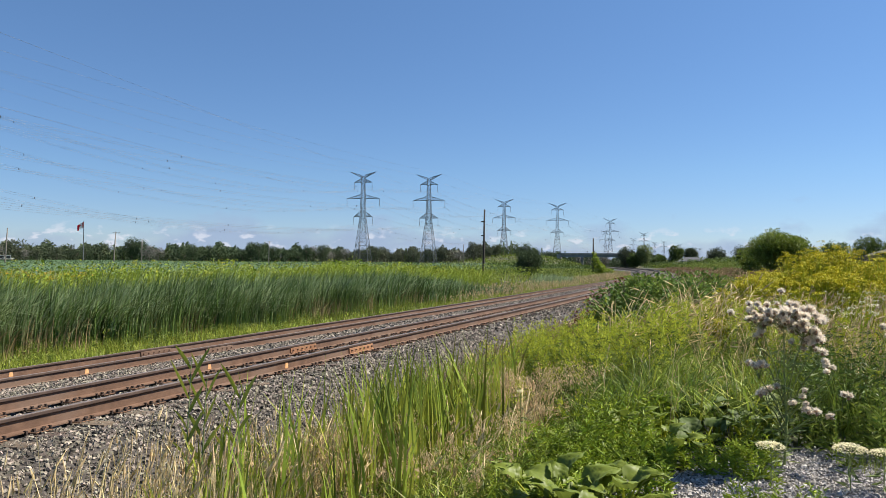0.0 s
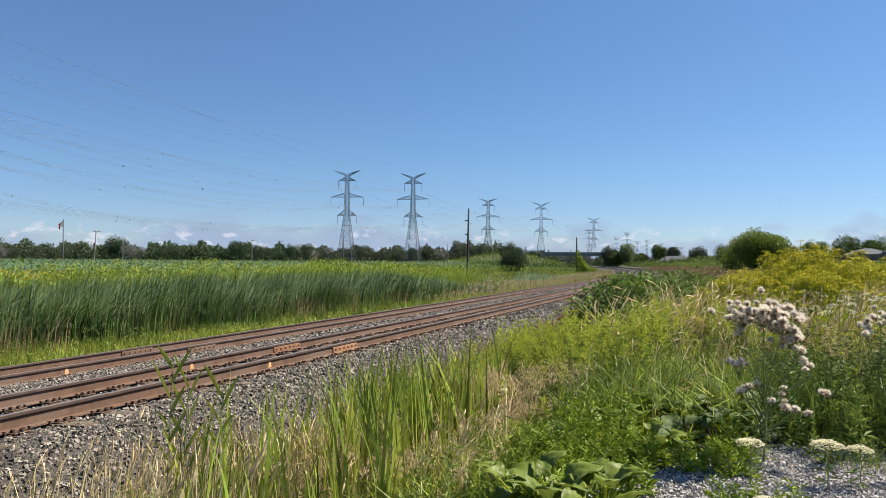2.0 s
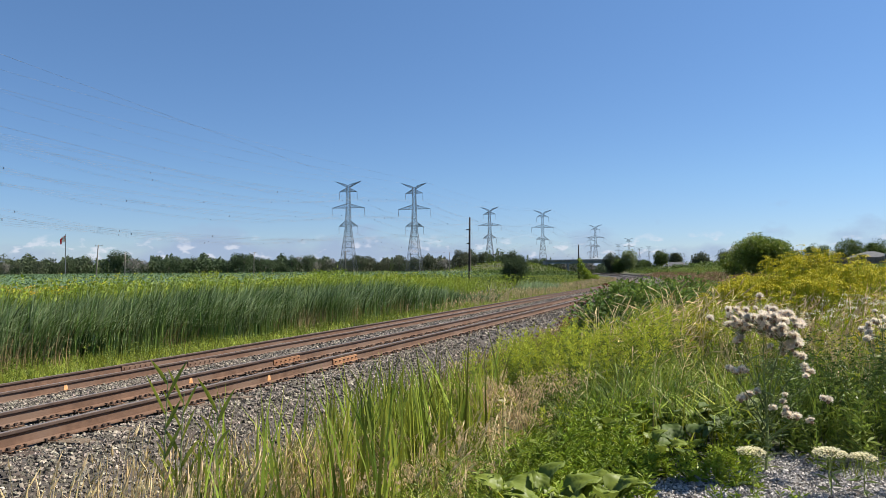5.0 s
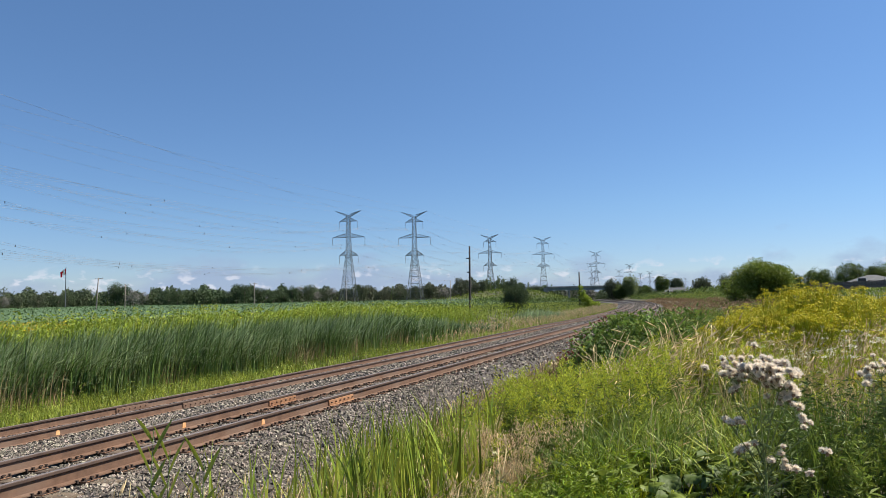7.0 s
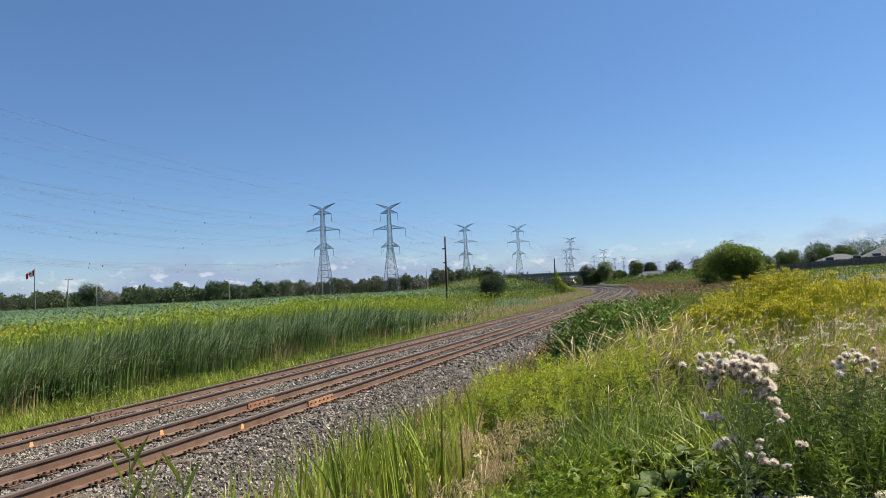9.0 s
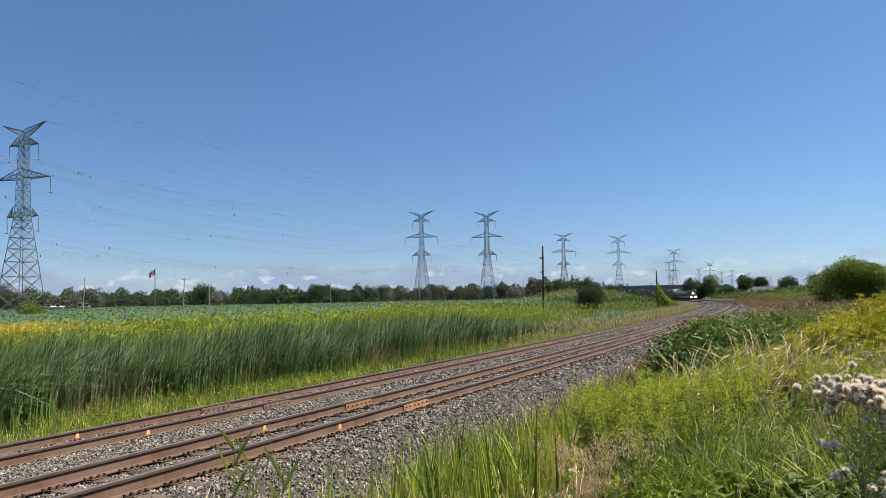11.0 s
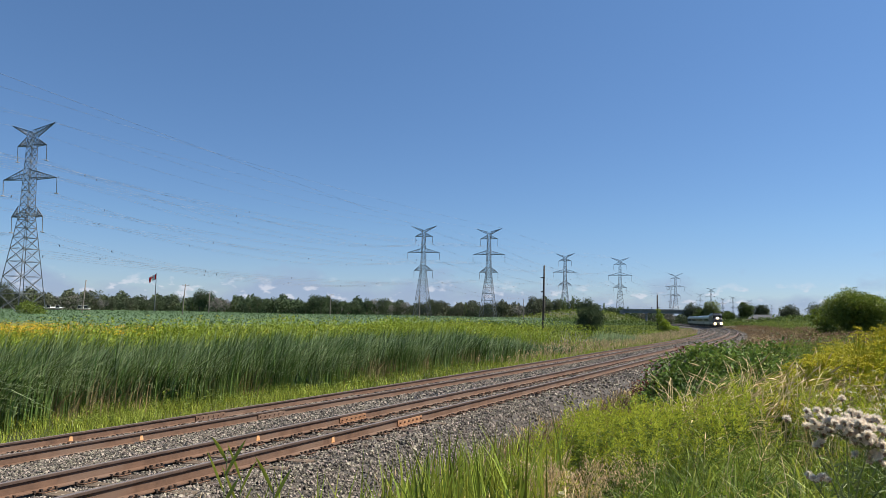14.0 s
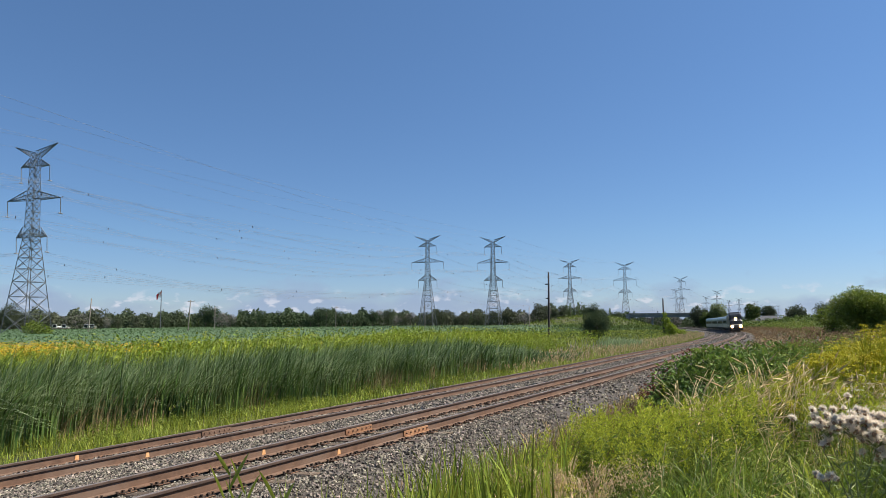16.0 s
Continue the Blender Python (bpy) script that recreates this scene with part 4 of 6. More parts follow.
tagged(soup("verge_reeds", *join(bed_reeds(620, 2.9, 4.7, 4.3, 7.6, 1.4, 0.034), bed_reeds(600, 2.7, 4.7, 3.8, 7.8, 0.95, 0.028), bed_reeds(260, 2.6, 3.9, 7.2, 9.8, 1.15, 0.034)), M["grass"]),
       "broad bright green reed leaves growing by the ballast", "reeds", kind="stuff")


def bent_leaf(base, az, length, width, rise, drop, n=6):
    """A long arching leaf as a folded strip: vertices and quads."""
    t = np.linspace(0, 1, n)
    d = np.array([math.cos(az), math.sin(az), 0])
    s = np.array([-d[1], d[0], 0])
    c = base + d * (length * 0.42 * t[:, None]) + np.array([0, 0, 1.0]) * (length * (rise * t - drop * t ** 2))[:, None]
    w = width * np.sin(np.pi * np.clip(0.12 + 0.88 * t, 0, 1)) ** 0.8 / 2
    tan = np.gradient(c, axis=0)
    tan /= np.linalg.norm(tan, axis=1)[:, None]
    nrm = np.cross(tan, s)
    side = 0.45 * s + 0.9 * nrm
    mid = np.cross(tan, side) * 0.18
    V = np.stack([c - side * w[:, None], c + mid * w[:, None], c + side * w[:, None]], 1).reshape(-1, 3)
    i = np.arange(n - 1) * 3
    F = np.concatenate([np.stack([i, i + 1, i + 4, i + 3], 1), np.stack([i + 1, i + 2, i + 5, i + 4], 1)])
    return V, F


def reed_stalk(x, y, h, seed):
    r = np.random.default_rng(seed)
    z = float(land(x, y))
    ob = empty("reed_stalk", pose(x, y, z), "tall green common reed stalk with pointed leaves", "reed", "reeds by the ballast")
    v, f = tube_arrays([([[0, 0, -0.02], [0.02, 0.01, h * 0.5], [0.05, 0.02, h * 0.92]], [0.007, 0.006, 0.003])])
    soup("stem", v, [f], M["reed_sheen"], ob, True)
    for k in range(8):
        t = 0.35 + 0.08 * k
        v, f = bent_leaf(np.array([0.05 * t * t, 0.02 * t, h * t * 0.95]), r.uniform(-0.5, 0.5) + (3.6 if k % 2 else 0.45), r.uniform(0.3, 0.45), 0.034, r.uniform(0.8, 1.1), r.uniform(0.05, 0.35))
        soup("leaf", v, [f], M["grass"], ob)


for k, (x, y, h) in enumerate(((2.6, 4.6, 1.7), (2.68, 4.7, 1.5), (3.0, 4.75, 1.4))):
    reed_stalk(x, y, h, 20 + k)


# thistle gone to seed
def head_meshes():
    r = np.random.default_rng(5)
    n = 420
    d = r.normal(size=(n, 3))
    d[:, 2] = np.abs(d[:, 2]) * 1.1 - 0.2
    d /= np.linalg.norm(d, axis=1)[:, None]
    v, f = leaves(d * 0.005, r.uniform(0.013, 0.037, n), 0.0042, d * 3)
    fl = soup("seed_head", v, f, M["fluff"])
    ang = np.arange(8) * np.pi / 4
    ring = lambda z, q: np.stack([np.cos(ang) * q, np.sin(ang) * q, 0 * ang + z], 1)
    V = np.concatenate([ring(-0.026, 0.004), ring(-0.016, 0.012), ring(0.0, 0.011), ring(0.006, 0.007)])
    i = np.arange(3)[:, None] * 8
    k = np.arange(8)[None]
    F = np.stack([i + k, i + (k + 1) % 8, i + 8 + (k + 1) % 8, i + 8 + k], -1).reshape(-1, 4)
    br = soup("bract", V, [F], M["bract"], smooth=True)
    a, b = fl.data, br.data
    bpy.data.objects.remove(fl)
    bpy.data.objects.remove(br)
    return a, b


FLUFF, BRACT = head_meshes()


def thistle(x, y, spots, seed, label):
    """spots: (dx, dy, z, spread, count) clusters of downy heads."""
    r = np.random.default_rng(seed)
    z = float(land(x, y))
    ob = empty("thistle", pose(x, y, z), label, "thistle", "thistles gone to seed")
    paths = [([[0, 0, -0.02], [0.02, 0, 0.4], [0.0, 0.02, 0.8]], [0.012, 0.01, 0.006])]
    lv = []
    for dx, dy, h, sp, n in spots:
        paths.append(([[0.01, 0.01, h * 0.45], [dx * 0.5, dy * 0.5, h * 0.72], [dx, dy, h - 0.09]], [0.007, 0.005, 0.004]))
        for _ in range(n):
            p = np.array([dx, dy, h]) + r.normal(size=3) * np.array([sp, sp, sp * 0.6])
            paths.append(([[dx, dy, h - 0.1], (np.array([dx, dy, h - 0.05]) + p) / 2 - [0, 0, 0.02], p - [0, 0, 0.02]], [0.003, 0.0025, 0.002]))
            s = r.uniform(0.7, 1.3)
            hd = new("seed_head", FLUFF)
            hd.parent = ob
            hd.matrix_local = Matrix.Translation(p) @ pose(0, 0, 0, r.uniform(-35, 35), r.uniform(-35, 35), r.uniform(0, 360)) @ Matrix.Scale(s, 4)
            hd["label"] = "pale fluffy seed head"
            bq = new("bract", BRACT)
            bq.parent = hd
    v, f = tube_arrays(paths)
    soup("stem", v, [f], M["leaf_grey"], ob, True)
    n = 190
    t = r.uniform(0.05, 0.95, n)
    p = np.stack([r.normal(0, 0.12, n) * t, r.normal(0, 0.12, n) * t, t * 1.0], 1)
    a = r.uniform(0, 6.28, n)
    v, f = leaves(p, r.uniform(0.06, 0.14, n), 0.016, np.stack([np.cos(a), np.sin(a), 0.3 + 0 * a], 1))
    tagged(soup("leaf", v, f, M["leaf_grey"], ob), kind="stuff")


thistle(7.28, 6.2, [(0.0, 0, 1.23, 0.1, 64), (-0.16, 0.03, 1.2, 0.07, 26), (0.14, 0, 1.16, 0.08, 36), (0.2, 0, 1.06, 0.05, 16), (-0.2, 0, 1.1, 0.04, 3),
                    (0.25, 0.02, 0.95, 0.045, 5), (0.33, 0.0, 0.84, 0.03, 3), (-0.18, -0.05, 0.82, 0.05, 7), (0.05, -0.08, 0.6, 0.08, 5), (0.4, -0.05, 0.62, 0.03, 2), (0.22, 0, 0.5, 0.05, 4), (-0.12, -0.05, 0.62, 0.05, 5)],
        3, "tall thistle gone to pale fluffy seed")
thistle(8.35, 7.6, [(0, 0, 1.1, 0.09, 12), (0.1, 0, 1.02, 0.06, 6), (-0.1, 0, 0.95, 0.05, 4)], 4, "smaller thistle with greyish seed fluff")
thistle(9.9, 9.8, [(0, 0, 1.1, 0.05, 5), (0.08, 0, 1.15, 0.04, 3)], 6, "smaller thistle with greyish seed fluff")


# burdock with big crinkled leaves
def broad_leaf(length, width, seed):
    r = np.random.default_rng(seed)
    n, k = 15, 11
    t = np.linspace(0, 1, n)[:, None]
    q = np.linspace(-1, 1, k)[None]
    w = width / 2 * np.sin(np.pi * np.clip(t * 0.86 + 0.14, 0, 1)) ** 0.7
    X = (t - 0.1 * (1 - t) * q ** 2) * length
    Y = q * w * (1 + 0.06 * np.sin(t * 23 + q * 3))
    Zc = 0.12 * length * np.sin(np.pi * t) * 1.0 - 0.28 * length * t ** 2 + np.abs(q) * w * 0.28 + 0.05 * length * np.sin(7 * q + 9 * t + seed) * (np.abs(q) + 0.15) + 0.02 * length * np.cos(np.abs(q) * 9 + t * 24)
    V = np.stack([np.broadcast_to(X, (n, k)), Y, Zc], -1).reshape(-1, 3)
    i = (np.arange(n - 1)[:, None] * k + np.arange(k - 1)[None]).ravel()
    return V, np.stack([i, i + 1, i + k + 1, i + k], 1)


def burdock(x, y, count, size, seed, material="leaf"):
    r = np.random.default_rng(seed)
    z = float(land(x, y))
    ob = empty("burdock", pose(x, y, z), "low burdock plant with broad crinkled green leaves", "burdock", "burdock plants")
    for k in range(count):
        az = k * 2.4 + r.uniform(-.3, .3)
        h = r.uniform(0.08, 0.3)
        reach = r.uniform(0.05, 0.22)
        L = size * r.uniform(0.7, 1.15)
        V, F = broad_leaf(L, L * r.uniform(0.95, 1.15), seed * 31 + k)
        base = Vector((math.cos(az) * reach, math.sin(az) * reach, h))
        lf = soup("leaf", V, [F], M[material], ob, True)
        lf.matrix_local = Matrix.Translation(base) @ pose(0, 0, 0, r.uniform(-14, 14), r.uniform(-55, -15), math.degrees(az))
        v, f = tube_arrays([([[0, 0, -0.02], list(base * 0.6 + Vector((0, 0, 0.02))), list(base)], [0.012, 0.009, 0.006])])
        soup("stalk", v, [f], M["grass_lime"], ob, True)


# leaf_dark plants have the shade round the thistle's foot in their colour
for k, (x, y, c, s, mt) in enumerate(((6.05, 4.4, 14, 0.21, "leaf"), (6.38, 4.42, 9, 0.2, "leaf"), (5.8, 4.55, 8, 0.18, "leaf"), (6.75, 6.3, 9, 0.16, "leaf_dark"), (7.1, 6.5, 8, 0.15, "leaf_dark"), (6.5, 6.0, 8, 0.13, "leaf"), (6.6, 7.0, 8, 0.22, "leaf_dark"), (7.1, 7.1, 9, 0.23, "leaf_dark"), (6.85, 6.9, 6, 0.17, "leaf"),
                                      (7.35, 7.2, 7, 0.2, "leaf_dark"), (6.1, 6.4, 8, 0.15, "leaf"), (6.4, 6.45, 8, 0.14, "leaf"), (5.7, 6.3, 7, 0.15, "leaf"))):
    burdock(x - 0.1, y + 0.14, c, s, 40 + k, mt)


# flat-topped umbels
def umbel_set(tops, radius, dense, thick=0.25):
    n = len(tops)
    a = rng.uniform(0, 6.28, (n, dense))
    q = np.sqrt(rng.uniform(0, 1, (n, dense))) * np.asarray(radius)[:, None]
    p = np.asarray(tops)[:, None] + np.stack([np.cos(a) * q, np.sin(a) * q, -(q ** 2) / np.asarray(radius)[:, None] * thick + rng.normal(0, 0.006, (n, dense))], -1)
    size = (np.asarray(radius)[:, None] * rng.uniform(0.35, 0.7, (n, dense)) * min(1.0, 5.0 / math.sqrt(dense) + 0.02)).ravel()
    d = np.stack([np.cos(a), np.sin(a), 0.15 + 0 * a], -1).reshape(-1, 3)
    return leaves(p.reshape(-1, 3), size, size * 0.8, d, up=2.0)


def lace_plant(x, y, h, rad, seed):
    z = float(land(x, y))
    ob = empty("umbel_flower", pose(x, y, z), "cream flat-topped wild carrot blossom on a thin stem", "wild flower", "cream umbels over the gravel")
    v, f = tube_arrays([([[0, 0, -0.02], [0.01, 0, h * 0.6], [0.0, 0.01, h - 0.01]], [0.004, 0.003, 0.003])])
    soup("stem", v, [f], M["leaf_grey"], ob, True)
    v, f = umbel_set(np.array([[0, 0, h]]), np.array([rad]), 900, 0.3)
    soup("blossom", v, f, M["cream"], ob)
    v, f = leaves(np.stack([0 * np.arange(14.0), 0 * np.arange(14.0), np.linspace(0.05, h * 0.8, 14)], 1), 0.12, 0.02)
    soup("leaf", v, f, M["leaf_grey"], ob)


for k, (x, y, h, rad) in enumerate(((7.28, 5.4, 0.36, 0.095), (7.79, 5.5, 0.36, 0.11), (8.0, 5.55, 0.32, 0.085), (7.34, 4.45, 0.24, 0.075), (8.33, 5.75, 0.33, 0.08), (5.25, 5.9, 0.75, 0.03))):
    lace_plant(x - 0.12, y + 0.16, h, rad, k)


def umbels(name, n, box, h, rad, per, material, label, dense=7):
    x, y = rng.uniform(box[0], box[1], n), rng.uniform(box[2], box[3], n)
    keep = rng.uniform(-1, 0.5, n) < wavy(x, y, 0.8, 3.3)
    x, y = x[keep], y[keep]
    n = len(x)
    b = on_land(x, y, -0.02)
    hh = h(x, y) * rng.uniform(0.75, 1.12, n)
    stem = blades(b, hh, 0.011, 0.05, 2)
    a = rng.uniform(0, 6.28, (n, per))
    q = rng.uniform(0, 0.26, (n, per)) * (per > 1)
    t = b[:, None] + np.stack([np.cos(a) * q, np.sin(a) * q, hh[:, None] * (1 - 0.5 * q)], -1)
    t = t.reshape(-1, 3)
    br = struts(np.stack([np.repeat(b + np.stack([0 * x, 0 * x, hh * 0.72], 1), per, 0), t], 1), 0.006)
    k = int(n * 14)
    j = rng.integers(0, n, k)
    tt = rng.uniform(0.1, 0.85, k)
    lp = b[j] + np.stack([0 * tt, 0 * tt, hh[j] * tt], 1)
    lv = leaves(lp, 0.13, 0.024)
    um = umbel_set(t, rad * rng.uniform(0.6, 1.2, len(t)), dense)
    v, f, i = join_idx([(*stem, 0), (br[0], [br[1]], 0), (*lv, 0), (*um, 1)])
    return tagged(soup(name, v, f, None, mats=[M["grass_lime"], M[material]], idx=i), label, "wild flowers", kind="stuff")


umbels("wild_parsnip", 1650, (6.3, 14.5, 12.4, 24), lambda x, y: np.clip(0.5 + (x + 0.5 * np.sin(y * 2.3) - 6.5) / 2.0, 0.5, 1) * (1.34 + 0.5 * np.exp(-((x - 8.6) ** 2 + (y - 15.6) ** 2) / 3.0) - 0.1 * (x > 11)), 0.062, 8, "yellow",
       "wild parsnip with flat yellow flower umbels", 20)
umbels("wild_carrot", 520, (7.2, 13, 9.0, 14.5), lambda x, y: 1.12 + 0 * x, 0.036, 2, "white", "white wild carrot umbels in the grass", 16)
umbels("yellow_ragwort", 60, (8, 12, 8, 12), lambda x, y: 0.9 + 0 * x, 0.035, 3, "gold", "small golden yellow wild flowers")


# shrub by the track
def shrub_set(centres, radii, n, size, squash=0.75):
    c = np.asarray(centres, float)
    r = np.asarray(radii, float)
    j = rng.choice(len(c), n, p=r ** 2 / (r ** 2).sum())
    d = rng.normal(size=(n, 3))
    d /= np.linalg.norm(d, axis=1)[:, None]
    q = r[j] * rng.uniform(0.55, 1.18, n) * (1 + 0.16 * np.sin(d[:, 0] * 9 + j) * np.cos(d[:, 2] * 8 + 2 * j))
    p = c[j] + d * q[:, None] * np.array([1, 1, squash])
    return leaves(p, size * rng.uniform(0.7, 1.3, n), size * 0.55, d * 0.6 + np.array([0, 0, -0.2]), up=0.6), p


def shrub(name, x, y, blobs, n, size, material, label, category="shrub", extra=None, group=""):
    """blobs: (dx, dy, dz, r). Limbs reach into each leaf mass."""
    z = float(land(x, y))
    ob = empty(name, pose(x, y, z), label, category, group)
    v, f = tube_arrays([([[dx * 0.1, dy * 0.1, -0.05], [dx * 0.5, dy * 0.5, dz * 0.5], [dx, dy, dz]], [0.05, 0.03, 0.012]) for dx, dy, dz, r in blobs])
    soup("limb", v, [f], M["bark"], ob, True)
    (v, fs), _ = shrub_set([b[:3] for b in blobs], [b[3] for b in blobs], n, size)
    soup("foliage", v, fs, M[material], ob)
    if extra:
        bl, k, sz, mt, lab = extra
        (v, fs), _ = shrub_set([b[:3] for b in bl], [b[3] for b in bl], k, sz)
        soup("foliage", v, fs, M[mt], ob, label=lab)
    return ob


shrub("shrub", 4.6, 19.0, [(-1.0, 0.0, 0.55, 0.55), (-0.9, 0.9, 0.9, 0.6), (-0.3, 0.6, 1.15, 0.6), (-0.4, -0.4, 0.75, 0.6), (0.3, -0.9, 0.6, 0.55), (0.5, 0.2, 1.1, 0.6), (0.6, 2.2, 1.2, 0.65), (1.3, 2.6, 1.25, 0.65),
                           (1.1, 0.9, 1.05, 0.6), (1.4, 0.1, 0.7, 0.5), (0.9, -1.2, 0.6, 0.5), (-1.0, -0.5, 0.3, 0.5), (0.0, -1.5, 0.4, 0.5), (-0.2, 1.8, 1.2, 0.6), (-1.1, -1.2, 0.15, 0.45), (-0.6, -1.9, 0.2, 0.45), (0.3, -2.2, 0.3, 0.45)],
      9500, 0.14, "leaf_gloss", "dark leafy shrub with reddened leaves beside the ballast",
      extra=([(-1.5, -0.2, 0.5, 0.32), (-1.4, 0.8, 0.85, 0.3), (-1.0, 2.2, 1.35, 0.25), (-1.25, -0.8, 0.25, 0.3), (-1.6, 0.4, 0.3, 0.25)], 620, 0.09, "leaf_red", "dark red turned leaves"))
shrub("ballast_weed", 2.0, 12.8, [(0, 0, 0.12, 0.2), (0.2, 0.3, 0.1, 0.18), (-0.15, -0.2, 0.1, 0.15)], 260, 0.09, "leaf", "low leafy green weed on the ballast shoulder", "weed")

# gravel clearing
gxs, gys = np.linspace(6.1, 10.5, 40), np.linspace(1.5, 7.1, 44)
X, Y = np.meshgrid(gxs, gys)
edge = np.hypot((X - 8.15) / 2.0, (Y - 4.4) / 2.6) + 0.07 * np.sin(X * 3.1 + Y) + 0.06 * np.sin(Y * 4.3 - X * 2)
dz = 0.03 - 0.12 * np.clip((edge - 0.9) / 0.12, 0, 1)
v = np.stack([X, Y, land(X, Y) + dz], -1).reshape(-1, 3)
i = (np.arange(43)[:, None] * 40 + np.arange(39)[None]).ravel()
# same fines with the gap shade in their colour, under the chips
tagged(soup("gravel_patch", v, [np.stack([i, i + 1, i + 41, i + 40], 1)], M["bed"], smooth=True), "bare grey gravel clearing among the weeds", "gravel", kind="structure")
n = 60000
x, y = rng.uniform(6.1, 10.2, n), rng.uniform(1.7, 7.0, n)
keep = np.hypot((x - 8.15) / 2.0, (y - 4.4) / 2.6) + 0.07 * np.sin(x * 3.1 + y) + 0.06 * np.sin(y * 4.3 - x * 2) < rng.uniform(0.9, 1.02, n)
x, y = x[keep], y[keep]
tagged(soup("gravel_stones", *rocks(x, y, land(x, y) + 0.032, rng.uniform(0.01, 0.025, len(x))), M["gravel"]), "loose grey gravel chips", "gravel stones", kind="stuff")

# ---- far verge: cattails, weeds, field ----


def cattails(n, u0, u1, y0, y1, h, w, seed, bend=0.6):
    x, y = patch(n, u0, u1, y0, y1)
    keep = (x - track_x(y) < u1 - 1.0 + 1.1 * wavy(x, y, 0.75, seed)) & (rng.uniform(-0.95, 0.4, n) < wavy(x, y, 1.9, seed))
    x, y = x[keep], y[keep]
    hh = h * rng.uniform(0.55, 1.08, len(x)) * (1 + 0.16 * wavy(x, y, 0.9, seed + 2)) * (np.clip((y1 + 2 - y) / 20, 0.3, 1) if y1 > 45 else 1)
    return blades(on_land(x, y, -0.02), hh, w * rng.uniform(0.7, 1.2, len(x)), rng.uniform(0.06, bend, len(x)) * (1 + 0.5 * wavy(x, y, 0.8, seed)), 5 if y1 < 35 else 4, wind=0.6, droop=0.55, stiff=3.2)


# index 1 blades carry the painted leaf sheen
v, f, i = join_idx([(*cattails(24000, -16, -9.9, 3, 32, 2.4, 0.046, 1, 0.55), 0), (*cattails(17000, -16, -10.2, 3, 32, 2.55, 0.042, 1, 1.0), 1),
                    (*cattails(9000, -16.5, -10, 32, 60, 2.3, 0.07, 2, 0.55), 0), (*cattails(6500, -16.5, -10.2, 32, 60, 2.4, 0.065, 2, 0.9), 1), (*cattails(2500, -15, -11, 80, 105, 1.7, 0.1, 3), 1)])
tagged(soup("cattails", v, f, None, mats=[M["reed"], M["reed_sheen"]], idx=i), "dense stand of tall dark green cattails bent by wind", "cattails", kind="stuff")
tagged(soup("dry_cattails", *cattails(2400, -12.2, -9.9, 4, 40, 1.4, 0.028, 4), M["reed_dry"]), "brown dead cattail leaves at the foot of the stand", "dead reeds", kind="stuff")

st, lv, tp = weeds(2600, -34, -15.5, 8, 75, 1.85, 0.34, 16, 6)
x, y = patch(12000, -32, -15.5, 10, 95)
keep = wavy(x, y, 0.32, 4.0) > 0.12
x, y = x[keep], y[keep]
vine = leaves(on_land(x, y) + np.stack([0 * x, 0 * x, rng.uniform(0.9, 1.95, len(x)) + 0.4 * wavy(x, y, 0.6, 1)], 1), rng.uniform(0.12, 0.24, len(x)), 0.15, up=1.0)
tagged(soup("tall_weeds", *join(st, lv, vine), M["leaf_vine"]), "bright yellow-green tall weeds and vines behind the cattails", "weeds", kind="stuff")
tops = tp[rng.uniform(0, 1, len(tp)) < 0.35 + 0.5 * wavy(tp[:, 0], tp[:, 1], 0.3, 2)]
tagged(soup("goldenrod_blossom", *umbel_set(tops + np.array([0, 0, 0.05]), np.full(len(tops), 0.13), 6), M["yellow"]), "yellow blossom tips on the tall weeds", "blossom", kind="stuff")
x, y = patch(6500, -50, -33, 8, 36)
keep = (wavy(x, y, 0.25, 1.0) > -0.35) & (rng.uniform(22, 38, len(x)) > y)
x, y = x[keep], y[keep]
tagged(soup("golden_flowers", *umbel_set(on_land(x, y) + np.stack([0 * x, 0 * x, rng.uniform(0.7, 1.25, len(x))], 1), np.full(len(x), 0.15), 6), M["gold"]),
       "band of golden yellow wild flowers at the field edge", "wild flowers", kind="stuff")
x, y = patch(9000, -48, -30, 10, 120)
tagged(soup("field_edge_grass", *blades(on_land(x, y), rng.uniform(0.6, 1.1, len(x)), 0.1, 0.3, 3), M["grass"]), "yellow-green rough grass along the field edge", "grass", kind="stuff")
x, y = patch(17000, -40, -9, 55, 260)
tagged(soup("rough_grass", *blades(on_land(x, y), rng.uniform(0.3, 0.8, len(x)), 0.08, 0.4, 3), M["grass"]), "rough green grass and weeds beside the far track", "grass", kind="stuff")

fx = np.concatenate([np.linspace(-420, -120, 40), np.linspace(-118, -46, 60)])
fy = np.concatenate([np.linspace(-150, 20, 20), np.linspace(24, 330, 90)])
grid_sheet("soybean_field", fx, fy, 0.45, M["field"], "flat green soybean field in even rows")
n = 44000
d = 46 + 200 * rng.uniform(0, 1, n) ** 1.7
y = rng.uniform(5, 320, n)
x = -np.round(d / 0.76) * 0.76 + rng.normal(0, 0.12, n)
tagged(soup("soybean_leaves", *leaves(on_land(x, y) + np.stack([0 * x, 0 * x, rng.uniform(0.4, 0.68, n)], 1), rng.uniform(0.16, 0.3, n) * (1 + d / 300), 0.2, up=1.2), M["field"]),
       "soybean leaves standing over the field", "soybean crop", kind="stuff")


